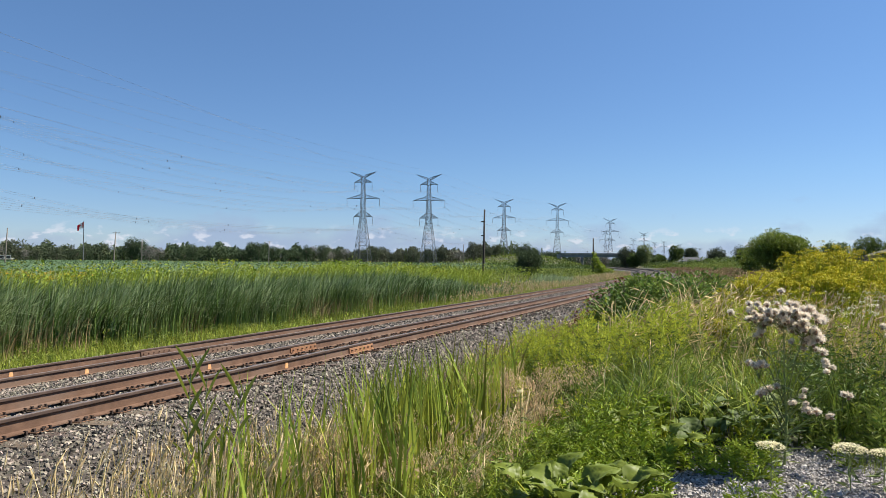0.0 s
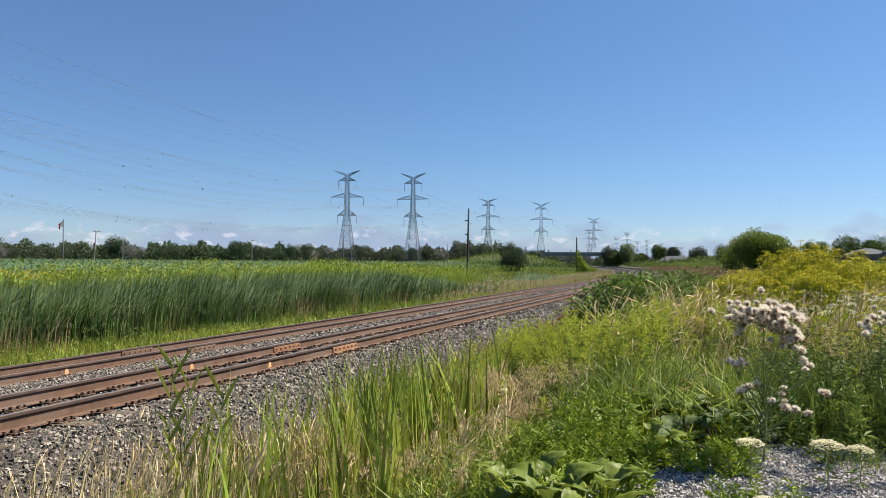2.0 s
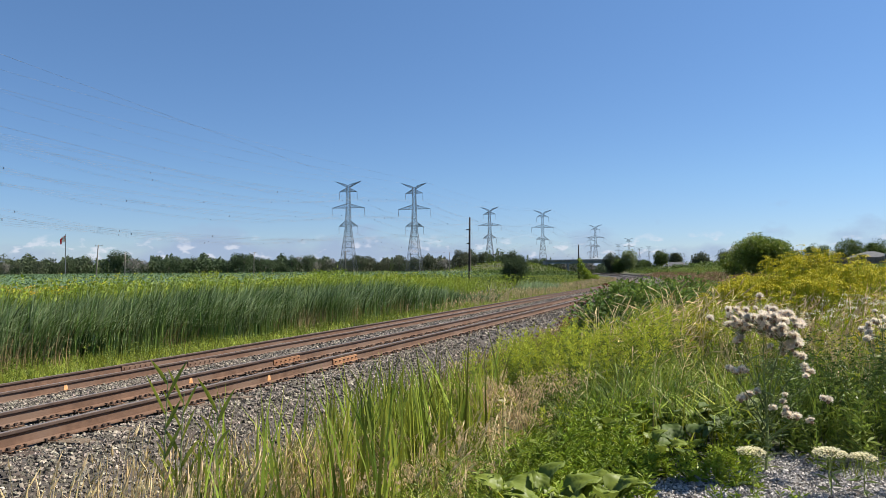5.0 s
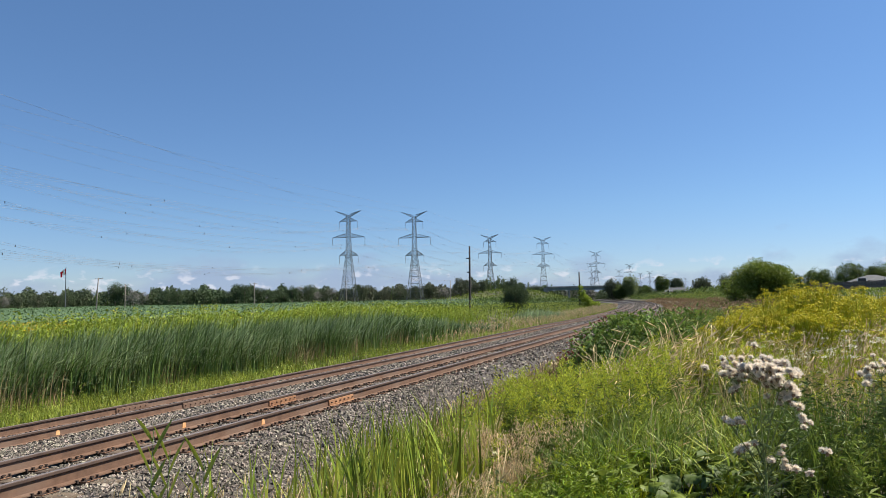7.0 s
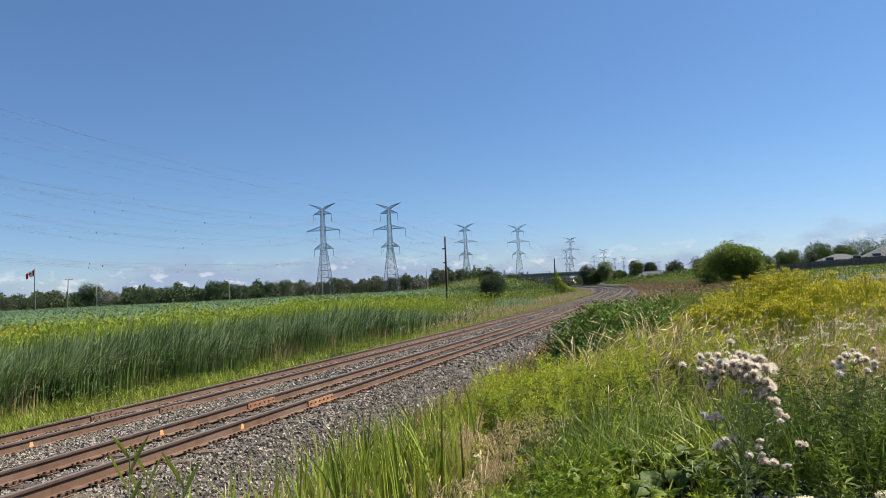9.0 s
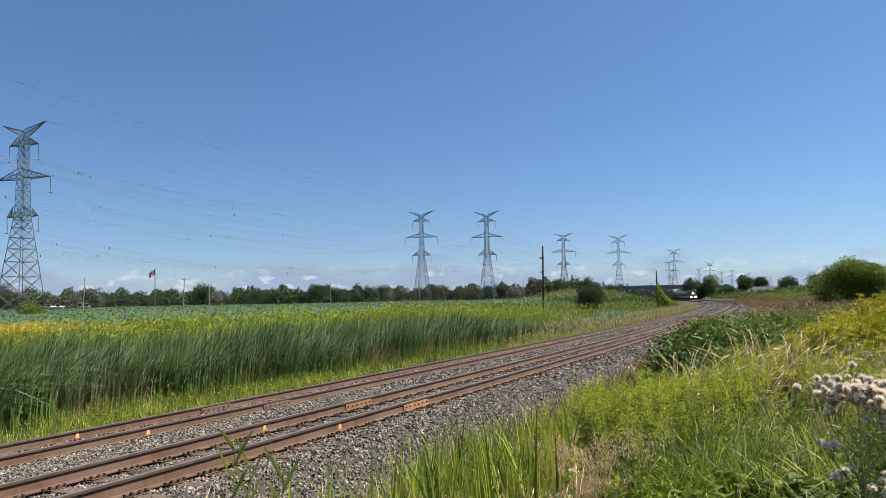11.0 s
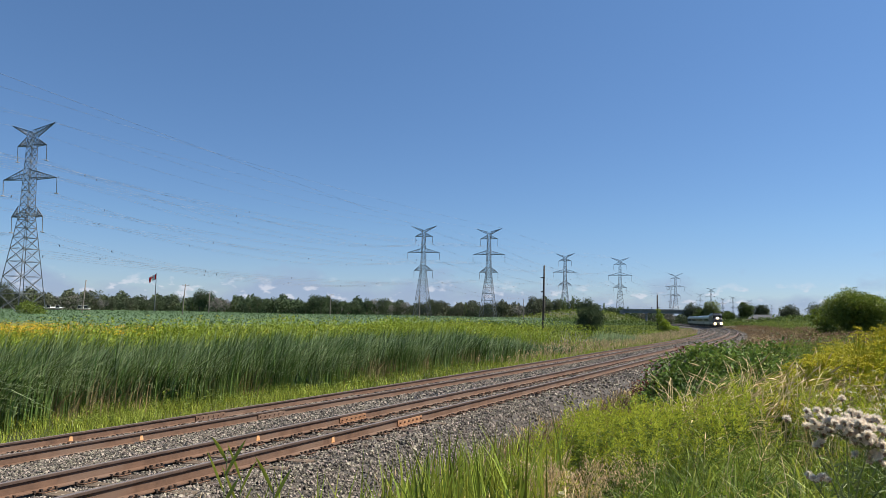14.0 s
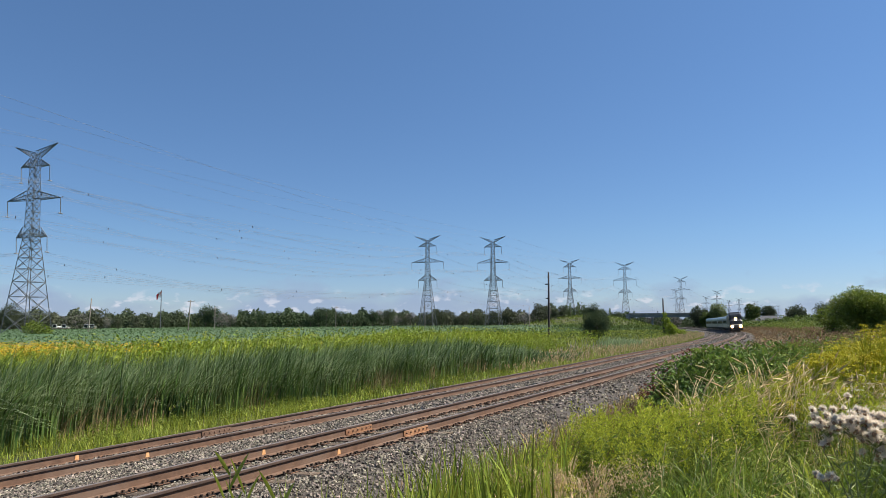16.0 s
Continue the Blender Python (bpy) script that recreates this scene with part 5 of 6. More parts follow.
# ---- trees ----
def crown_set(h, w, n, size, r, tall=0.62, base=0.3):
    """Leaves in uneven clumps, thinner inside: positions round clump centres."""
    k = max(9, min(70, int(n / 50)))
    d = r.normal(size=(k, 3))
    d /= np.linalg.norm(d, axis=1)[:, None]
    q = r.uniform(0.45, 0.88, k)
    c = d * q[:, None] * np.array([w / 2, w / 2, h * (1 - base) / 2]) + np.array([0, 0, h * (base + (1 - base) / 2)])
    rad = w * r.uniform(0.12, 0.22, k)
    j = r.integers(0, k, n)
    e = r.normal(size=(n, 3))
    e /= np.linalg.norm(e, axis=1)[:, None]
    p = c[j] + e * (rad[j] * r.uniform(0.55, 1.03, n))[:, None]
    return p, e


def tree(name, m, h, w, n, size, material, label, seed, category="tree", group="", base=0.25, limbs=6):
    r = np.random.default_rng(seed)
    ob = empty(name, m, label, category, group)
    paths = [([[0, 0, -0.3], [0.02 * h, 0, h * 0.3], [0, 0.01 * h, h * 0.75]], [0.028 * h, 0.02 * h, 0.006 * h])]
    for k in range(limbs):
        a = k * 2.4 + r.uniform(-.4, .4)
        z0 = h * r.uniform(0.18, 0.5)
        e = np.array([math.cos(a) * w * 0.36, math.sin(a) * w * 0.36, z0 + h * r.uniform(0.15, 0.35)])
        paths.append(([[0, 0, z0], list(e * [0.5, 0.5, 1] * 1.0 + [0, 0, -0.06 * h]), list(e)], [0.012 * h, 0.008 * h, 0.003 * h]))
    v, f = tube_arrays(paths)
    soup("trunk", v, [f], M["bark"], ob, True)
    p, e = crown_set(h, w, n, size, r, base=base)
    v, fs = leaves(p, size * r.uniform(0.7, 1.3, n), size * 0.62, e * 0.7, up=0.5)
    soup("crown", v, fs, M[material], ob)
    return ob


def fir(name, m, h, w, n, size, material, label, seed, group=""):
    r = np.random.default_rng(seed)
    ob = empty(name, m, label, "tree", group)
    v, f = tube_arrays([([[0, 0, -0.3], [0, 0, h * 0.5], [0, 0, h * 0.97]], [0.02 * h, 0.012 * h, 0.003 * h])])
    soup("trunk", v, [f], M["bark"], ob, True)
    t = r.uniform(0, 1, n) ** 1.3
    a = r.uniform(0, 6.28, n)
    tier = 0.75 + 0.25 * np.sin(t * 40)
    q = w / 2 * (1 - t) * tier * r.uniform(0.5, 1, n)
    p = np.stack([np.cos(a) * q, np.sin(a) * q, h * (0.08 + 0.92 * t)], 1)
    v, fs = leaves(p, size * r.uniform(0.7, 1.3, n), size * 0.5, np.stack([np.cos(a), np.sin(a), -0.35 + 0 * a], 1), up=0.6)
    soup("crown", v, fs, M[material], ob)
    return ob


def put(x, y, turn=0, s=1.0):
    return pose(x, y, float(land(x, y)) - 0.05, 0, 0, turn) @ Matrix.Scale(s, 4)


# the round tree across the meadow
tree("round_tree", put(11.4, 100), 5.5, 8.0, 30000, 0.22, "leaf", "broad round green tree standing alone in the meadow", 11, base=0.06, limbs=9)
tree("small_tree", put(8.0, 104), 4.2, 3.6, 1300, 0.36, "leaf", "small green tree against the round tree", 12, base=0.1)
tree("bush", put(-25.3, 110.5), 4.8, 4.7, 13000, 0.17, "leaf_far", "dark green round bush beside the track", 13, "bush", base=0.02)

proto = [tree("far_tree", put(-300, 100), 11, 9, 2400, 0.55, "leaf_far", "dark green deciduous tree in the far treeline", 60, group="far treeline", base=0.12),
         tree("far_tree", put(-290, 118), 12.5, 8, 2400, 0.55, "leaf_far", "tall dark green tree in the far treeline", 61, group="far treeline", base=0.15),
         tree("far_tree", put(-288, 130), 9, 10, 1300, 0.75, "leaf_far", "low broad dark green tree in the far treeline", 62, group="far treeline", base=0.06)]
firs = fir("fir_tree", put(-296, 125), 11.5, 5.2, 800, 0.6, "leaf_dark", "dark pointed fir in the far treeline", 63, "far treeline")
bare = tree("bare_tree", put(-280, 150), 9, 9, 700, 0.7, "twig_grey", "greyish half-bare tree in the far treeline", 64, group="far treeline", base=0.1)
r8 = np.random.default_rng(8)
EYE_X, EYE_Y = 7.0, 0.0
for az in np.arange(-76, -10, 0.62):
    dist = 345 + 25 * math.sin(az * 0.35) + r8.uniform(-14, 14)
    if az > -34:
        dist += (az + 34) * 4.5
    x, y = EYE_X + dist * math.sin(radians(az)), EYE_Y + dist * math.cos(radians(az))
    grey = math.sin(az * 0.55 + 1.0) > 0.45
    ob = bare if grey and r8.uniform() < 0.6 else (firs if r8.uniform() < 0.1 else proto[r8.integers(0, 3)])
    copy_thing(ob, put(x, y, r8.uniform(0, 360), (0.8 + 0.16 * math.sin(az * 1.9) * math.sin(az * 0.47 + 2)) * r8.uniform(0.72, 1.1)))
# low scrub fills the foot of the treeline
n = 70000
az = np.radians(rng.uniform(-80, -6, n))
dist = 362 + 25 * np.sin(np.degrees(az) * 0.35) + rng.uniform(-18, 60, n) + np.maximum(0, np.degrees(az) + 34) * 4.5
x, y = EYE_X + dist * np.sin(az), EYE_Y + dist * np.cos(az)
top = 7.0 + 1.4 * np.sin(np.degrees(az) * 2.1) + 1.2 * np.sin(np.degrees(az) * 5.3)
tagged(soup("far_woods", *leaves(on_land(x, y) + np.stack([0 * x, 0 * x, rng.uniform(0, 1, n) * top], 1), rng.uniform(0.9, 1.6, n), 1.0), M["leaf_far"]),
       "dark green woods along the far field edge, haze put into the leaf colour", "woods", kind="stuff")

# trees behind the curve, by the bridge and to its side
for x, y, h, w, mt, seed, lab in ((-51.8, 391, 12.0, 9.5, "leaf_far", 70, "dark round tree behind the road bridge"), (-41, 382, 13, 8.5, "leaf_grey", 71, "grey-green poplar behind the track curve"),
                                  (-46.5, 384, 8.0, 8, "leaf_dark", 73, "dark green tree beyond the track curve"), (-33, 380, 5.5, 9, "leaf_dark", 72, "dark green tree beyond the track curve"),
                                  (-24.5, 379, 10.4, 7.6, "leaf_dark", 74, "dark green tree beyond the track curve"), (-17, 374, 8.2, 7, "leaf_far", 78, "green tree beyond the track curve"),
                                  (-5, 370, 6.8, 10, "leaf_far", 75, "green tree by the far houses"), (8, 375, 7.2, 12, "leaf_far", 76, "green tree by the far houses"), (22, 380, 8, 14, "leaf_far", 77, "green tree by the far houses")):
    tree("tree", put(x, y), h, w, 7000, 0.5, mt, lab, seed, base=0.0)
for x, y, h, w, seed in ((25.3, 170, 4.6, 6, 80), (31, 169, 5.6, 6.5, 81), (36.5, 172, 4.6, 5, 82), (45, 198, 5.8, 11, 83), (53, 198, 6.2, 10, 84), (20, 175, 4, 6, 85)):
    tree("garden_tree", put(x, y), h, w, 9000, 0.24, "leaf_dark", "dark green garden tree behind the fence", seed, group="garden trees", base=0.05)

# scrub along the right-hand side of the curve
n = 95000
y = 70 + 280 * rng.uniform(0, 1, n) ** 0.8
x = track_x(y) + 9 + rng.uniform(0, 1, n) ** 1.5 * 70 * (0.5 + y / 300)
hgt = (1.6 + 1.3 * wavy(x, y, 0.16, 2)) * np.where((x > 3) & (y < 168), 0.22, 1.0)
tagged(soup("scrub", *leaves(on_land(x, y) + np.stack([0 * x, 0 * x, rng.uniform(0.1, 1, n) * hgt], 1), rng.uniform(0.12, 0.22, n) * (0.7 + y / 220), 0.15), M["leaf"]),
       "low green scrub and vines in the rough meadow", "scrub", kind="stuff")
n = 9000
y = 45 + 215 * rng.uniform(0, 1, n)
x = track_x(y) + rng.uniform(1.5, 14, n)
tagged(soup("brown_dock", *leaves(on_land(x, y) + np.stack([0 * x, 0 * x, rng.uniform(0.05, 0.75, n)], 1), 0.2 + y / 600, 0.1, up=0), M["leaf_brown"]),
       "reddish brown dock and dead weeds beside the curve", "dead weeds", kind="stuff")
# bushes at the foot of the poles on the far side
n = 5200
y = rng.uniform(95, 210, n)
x = track_x(y) + rng.uniform(-58, -16, n)
hgt = 0.9 + 0.9 * wavy(x, y, 0.13, 5)
tagged(soup("far_scrub", *leaves(on_land(x, y) + np.stack([0 * x, 0 * x, rng.uniform(0.1, 1, n) * np.maximum(hgt, 0.3)], 1), rng.uniform(0.22, 0.4, n), 0.24), M["leaf_dark"]),
       "low dark green bushes by the telegraph poles", "bushes", kind="stuff")

n = 5000
a, q = rng.uniform(0, 6.28, n), np.sqrt(rng.uniform(0, 1, n))
x, y = -112 + np.cos(a) * q * 42, 390 + np.sin(a) * q * 55
tagged(soup("embankment_grass", *leaves(on_land(x, y) + np.stack([0 * x, 0 * x, rng.uniform(0, 0.9, n)], 1), rng.uniform(0.7, 1.3, n), 0.6), M["leaf"]),
       "green grass and scrub on the bridge embankment", "grass", kind="stuff")
n = 9000
y = rng.uniform(235, 400, n)
x = track_x(y) + np.where(rng.uniform(0, 1, n) < 0.6, rng.uniform(8, 60, n), rng.uniform(-60, -18, n))
hgt = (2.2 + 1.6 * wavy(x, y, 0.11, 7)) * np.where(x < track_x(y), 0.45, 1.0)
tagged(soup("curve_scrub", *leaves(on_land(x, y) + np.stack([0 * x, 0 * x, rng.uniform(0.1, 1, n) * np.maximum(hgt, 0.4)], 1), rng.uniform(0.6, 1.1, n), 0.6), M["leaf_dark"]),
       "dark green bushes beyond the track curve", "bushes", kind="stuff")

# ---- pylons ----
TH = 45.0


def lattice(levels, faces=4):
    """Legs, rings and crossed braces between square levels (z, half width)."""
    legs, thin = [], []
    for (z0, w0), (z1, w1) in zip(levels[:-1], levels[1:]):
        a = [np.array([sx * w0, sy * w0, z0]) for sx, sy in ((-1, -1), (1, -1), (1, 1), (-1, 1))]
        b = [np.array([sx * w1, sy * w1, z1]) for sx, sy in ((-1, -1), (1, -1), (1, 1), (-1, 1))]
        for k in range(4):
            j = (k + 1) % 4
            legs.append((a[k], b[k]))
            thin += [(a[k], b[j]), (a[j], b[k]), (b[k], b[j])]
    return legs, thin


def arm(z, half, deep, body, sx, rise=0.0):
    """One tapering lattice arm along x at height z."""
    thick, thin = [], []
    tip = np.array([sx * half, 0, z + rise])
    for sy in (-1, 1):
        lo, hi = np.array([sx * body, sy * body, z]), np.array([sx * body, sy * body, z + deep])
        thick += [(lo, tip), (hi, tip)]
        for k in range(1, 6):
            t0, t1 = (k - 1) / 6, k / 6
            thin += [(lo + (tip - lo) * t0, hi + (tip - hi) * t1), (hi + (tip - hi) * t1, lo + (tip - lo) * t1)]
    for k in range(1, 5):
        l0, l1 = np.array([sx * body, -body, z]), np.array([sx * body, body, z])
        thin.append((l0 + (tip - l0) * (k - 1) / 5, l1 + (tip - l1) * k / 5))
    return thick, thin


ARMS = ((22.6, 4.8, 2.4, 1.3), (31.6, 8.3, 2.0, 1.05), (39.6, 4.5, 1.9, 0.82))


def pylon(m):
    ob = empty("pylon", m, "tall grey steel lattice transmission pylon with three crossarms", "pylon", "transmission pylons")
    lv = [(0, 3.7), (4.5, 3.22), (8.5, 2.79), (12, 2.41), (15, 2.08), (17.6, 1.79), (19.9, 1.53), (21.8, 1.32), (23.4, 1.15)]
    lv += [(23.4 + 1.75 * k, 1.15 - 0.038 * k) for k in range(1, 12)]
    for qx, qy in ((-1, -1), (1, -1), (1, 1), (-1, 1)):
        v, f = tube_arrays([([[qx * w, qy * w, z] for z, w in lv], [0.13 - 0.0015 * z for z, w in lv])], 4)
        soup("leg", v, [f], M["steel"], ob)
    thin = lattice(lv)[1]
    v, f = struts(thin, [0.11 if max(p[0][2], p[1][2]) < 23.5 else 0.085 for p in thin])
    tagged(soup("bracing", v, [f], M["steel"], ob), kind="stuff")
    for sx in (-1, 1):
        for z, half, deep, body in ARMS:
            a, b = arm(z, half, deep, body, sx)
            v1, f1 = struts(a, 0.15)
            v2, f2 = struts(b, 0.075)
            soup("crossarm", *join((v1, [f1]), (v2, [f2])), M["steel"], ob)
            v, f = tube_arrays([([[sx * half, 0, z], [sx * half, 0.1, z - 1.8], [sx * half, 0.2, z - 3.6]], [0.08, 0.1, 0.08])], 6)
            v2, f2 = tube_arrays([([[sx * half, -0.3, z - 3.7], [sx * half, 0.7, z - 3.7]], [0.14, 0.14])], 6)
            soup("insulator", *join((v, [f]), (v2, [f2])), M["insul"], ob)
        a, b = arm(41.9, 6.6, 1.2, 0.78, sx, rise=2.9)
        v1, f1 = struts(a, 0.15)
        v2, f2 = struts(b, 0.075)
        soup("earth_wire_horn", *join((v1, [f1]), (v2, [f2])), M["steel"], ob)
    return ob


LINE_B = [(-128, -20), (-138.7, 319.2), (-120.5, 511.6), (-116, 713), (-128, 1069), (-141, 1490)]
LINE_A = [(-150, -110), (-156.3, 96.3), (-165.1, 298.8), (-148, 468), (-172, 999), (-178, 1318), (-171, 1590)]
first = None
for line in (LINE_B[1:], LINE_A[1:]):
    for k, (x, y) in enumerate(line):
        m = pose(x, y, 0, 0, 0, (10, 13, 8, 11, 9, 12)[k % 6])
        first = pylon(m) if first is None else copy_thing(first, m)
for x, y in ((-133, 1770), (-115, 2307), (-150, 2150)):
    copy_thing(first, pose(x, y, 0, 0, 0, 5))


def wire(name, pts, radius, label, parent=None):
    v, f = tube_arrays([(pts, np.full(len(pts), radius))], 4)
    ob = soup(name, v, [f], M["wire"], parent)
    return ob if parent else tagged(ob, label, "cable", "overhead cables")


def sag(a, b, dip, n=25):
    t = np.linspace(0, 1, n)[:, None]
    p = np.asarray(a) * (1 - t) + np.asarray(b) * t
    p[:, 2] -= 4 * dip * (t * (1 - t))[:, 0]
    return p


bm = bmesh.new()
add_box(bm, -0.07, 0.07, -0.06, 0.06, -0.48, 0.03, bevel=0.02)
SPACER = bpy.data.meshes.new("spacer")
bm.to_mesh(SPACER)
bm.free()
SPACER.materials.append(M["under"])
for line in (LINE_B, LINE_A):
    for (x0, y0), (x1, y1) in zip(line[:4], line[1:5]):
        for dx, z, dip, r in ((-6.6, 45, 4, 0.02), (6.6, 45, 4, 0.02)) + tuple((s * a[1], a[0] - 3.7, 7.5, 0.022) for s in (-1, 1) for a in ARMS):
            p = sag((x0 + dx, y0, z), (x1 + dx, y1, z), dip)
            if r < 0.021:
                wire("earth_wire", p, r, "thin overhead earth wire between pylons")
                continue
            ob = wire("conductor", np.array(p), r, "twin overhead conductor with small dark spacers")
            wire("conductor_strand", p + np.array([0, 0, -0.45]), r, "", ob)
            ks = np.linspace(0.08, 0.92, 5) + rng.uniform(-.05, .05, 5)
            for c in np.stack([np.interp(ks, np.linspace(0, 1, len(p)), p[:, i]) for i in range(3)], 1):
                sp = new("spacer", SPACER)
                sp.parent = ob
                sp.location = c


# ---- poles ----
def timber_pole(name, x, y, top, r, lean, material, label, arms=(), group=""):
    z = float(land(x, y))
    ob = empty(name, pose(x, y, z), label, "utility pole", group)
    h = top - z
    v, f = tube_arrays([([[0, 0, -0.5], [lean * 0.5, 0, h * 0.5], [lean, 0, h - 0.02], [lean, 0, h]], [r, r * 0.85, r * 0.68, 0.01])], 10)
    soup("pole", v, [f], M[material], ob, True)
    for za, half in arms:
        bm = bmesh.new()
        add_box(bm, lean - half, lean + half, 0.1, 0.22, h - za - 0.06, h - za + 0.06, bevel=0.01)
        part("crossarm", bm, M[material], ob)
        for k in (-1, 0.0, 1):
            v, f = tube_arrays([([[lean + k * half * 0.9, 0.16, h - za + 0.06], [lean + k * half * 0.9, 0.16, h - za + 0.16], [lean + k * half * 0.9, 0.16, h - za + 0.3]], [0.03, 0.07, 0.03])], 6)
            soup("pin_insulator", v, [f], M["insul"], ob, True)
    return ob


p = timber_pole("telegraph_pole", -30.7, 103.5, 9.7, 0.18, 0.15, "pole", "tall dark weathered timber telegraph pole", group="telegraph poles")
for z, s in ((8.6, 0.35), (6.4, 0.3)):
    bm = bmesh.new()
    add_box(bm, -s, s, -0.3, -0.18, z - 0.09, z + 0.09, bevel=0.01)
    part("bracket", bm, M["pole"], p)
timber_pole("telegraph_pole", -27.8, 177, 7.4, 0.22, 0.0, "pole", "dark timber telegraph pole half wrapped in vines", group="telegraph poles")
timber_pole("telegraph_pole", -13.0, -14.0, 10.6, 0.22, 0.0, "pole", "dark timber telegraph pole beside the railway", group="telegraph poles")
for z0, z1, dip in ((10.5, 9.6, 0.7), (7.9, 7.0, 0.8)):
    wire("telegraph_wire", sag((-13, -14, z0), (-30.6, 103.5, z1), dip, 40), 0.005, "single dark overhead wire strung along the railway")
    wire("telegraph_wire", sag((-30.6, 103.5, z1), (-27.8, 177, z1 - 2.6), 0.6, 20), 0.008, "single dark overhead wire strung along the railway")
for x, y, top, lean, arms in ((-143.4, 132, 8.3, 0.7, ((0.3, 1.3),)), (-158, 113, 8.6, 0.8, ()), (-150, 205, 8.0, 0.3, ((0.4, 1.1),)), (-118, 215, 8.0, 0.0, ((0.3, 1.1),)), (-172, 168, 7.5, 0.2, ()), (-97, 262, 8, 0.1, ())):
    timber_pole("utility_pole", x, y, top, 0.17, lean, "pole_grey", "grey leaning timber utility pole in the field", arms, "field utility poles")
shrub("vine_tangle", -26.4, 176.5, [(0, 0, 1.0, 1.2), (-0.4, 0, 2.6, 1.0), (-0.8, 0, 4.0, 0.8), (-1.1, 0, 5.2, 0.5), (1.4, 0, 0.9, 1.1), (2.8, 0.3, 0.7, 0.9), (0.7, 0, 2.0, 0.8)], 4200, 0.26, "leaf_vine", "bright green vines climbing the telegraph pole", "vines")
shrub("vine_mound", -140, 88, [(0, 0, 1.4, 1.7), (2, 1, 1.2, 1.4), (-1.5, 1, 2.2, 1.3), (3.5, 1, 0.7, 1.0)], 1500, 0.4, "leaf", "green vine-covered mound at the foot of the pylon", "vines")
shrub("vine_mound", -22, 46, [(0, 0, 1.1, 1.3), (1.2, 1.0, 1.6, 1.0), (-1.2, 2, 1.4, 1.2), (-3.2, 3.5, 1.2, 1.2), (-5, 4, 1.0, 1.1)], 2600, 0.2, "leaf_vine", "bright green vine mound rising from the tall weeds", "vines")

# flag on its pole
fp = empty("flagpole", pose(-225.4, 190, float(land(-225.4, 190))), "tall flagpole with a red and white flag blowing sideways", "flagpole")
v, f = tube_arrays([([[0, 0, -0.3], [0, 0, 8], [0, 0, 15.9]], [0.22, 0.17, 0.1])], 8)
soup("pole", v, [f], M["steel"], fp, True)


def cloth(x0, x1, parent, material, name):
    """Rigid waved strip of the flag, between two stretches of its length."""
    n = 8
    t = np.linspace(x0, x1, n)
    top = np.stack([-t * 0.9, 0.28 * np.sin(t * 2.2), 15.6 - 0.36 * t + 0.1 * np.sin(t * 3)], 1)
    low = top + np.array([0.12, 0.05, -2.1])
    V = np.concatenate([top, low, top + [0, 0.02, 0], low + [0, 0.02, 0]])
    i = np.arange(n - 1)
    F = np.concatenate([np.stack([i, i + 1, i + n + 1, i + n], 1), np.stack([i + 2 * n, i + 3 * n, i + 3 * n + 1, i + 2 * n + 1], 1)])
    return soup(name, V, [F], M[material], parent, True)


FLAG = new("flag")
FLAG.parent = fp
for a, b, mt in ((0.1, 1.1, "flag_red"), (1.1, 3.1, "flag_white"), (3.1, 4.1, "flag_red")):
    cloth(a, b, FLAG, mt, "flag_panel")
bm = bmesh.new()
pts = [(0, 1.0), (.2, .6), (.45, .7), (.4, .25), (.75, .3), (.95, .1), (.5, -.35), (.06, -.35), (.06, -.85), (-.06, -.85), (-.06, -.35), (-.5, -.35), (-.95, .1), (-.75, .3), (-.4, .25), (-.45, .7), (-.2, .6)]
for off in (-0.03, 0.05):
    bm.faces.new([bm.verts.new((-(2.1 + 0.75 * px) * 0.9, 0.28 * math.sin((2.1 + 0.75 * px) * 2.2) + off, 15.6 - 0.36 * (2.1 + 0.75 * px) - 1.0 + 0.75 * pz)) for px, pz in pts])
part("flag_emblem", bm, M["flag_red"], FLAG)

# ---- road bridge ----
br = empty("road_bridge", pose(-60, 412, 0, 0, 0, 10), "low road bridge with a green-grey steel girder", "bridge")
bm = bmesh.new()
add_box(bm, -33, 14, -6, 6, 5.2, 5.5, bevel=0.05)
part("deck", bm, M["concrete"], br)
for y in (-5, -1.7, 1.7, 5):
    bm = bmesh.new()
    add_box(bm, -33, 14, y - 0.12, y + 0.12, 3.95, 5.2)
    add_box(bm, -33, 14, y - 0.35, y + 0.35, 3.85, 3.95)
    part("girder", bm, M["girder"], br)
for y in (-5.9, 5.9):
    bm = bmesh.new()
    add_box(bm, -33, 14, y - 0.15, y + 0.15, 5.5, 6.2, bevel=0.04)
    part("parapet", bm, M["concrete"], br)
for x in (-20, 6):
    bm = bmesh.new()
    for y in (-4.5, 0, 4.5):
        bmesh.ops.create_cone(bm, cap_ends=True, segments=12, radius1=0.55, radius2=0.55, depth=8, matrix=pose(x, y, -0.8))
    add_box(bm, x - 0.7, x + 0.7, -6, 6, 3.1, 3.85, bevel=0.05)
    part("pier", bm, M["concrete"], br)
bm = bmesh.new()
add_box(bm, -34.5, -32.5, -6.2, 6.2, -1, 5.5, bevel=0.05)
part("abutment", bm, M["concrete"], br)
for x in (-17, -13, -7, -5):
    bm = bmesh.new()
    add_box(bm, x - 0.05, x + 0.05, -5.95, -5.85, 6.2, 6.9)
    add_box(bm, x - 0.3, x + 0.3, -6.1, -5.7, 6.9, 7.25, bevel=0.05)
    part("marker_post", bm, M["under"], br)


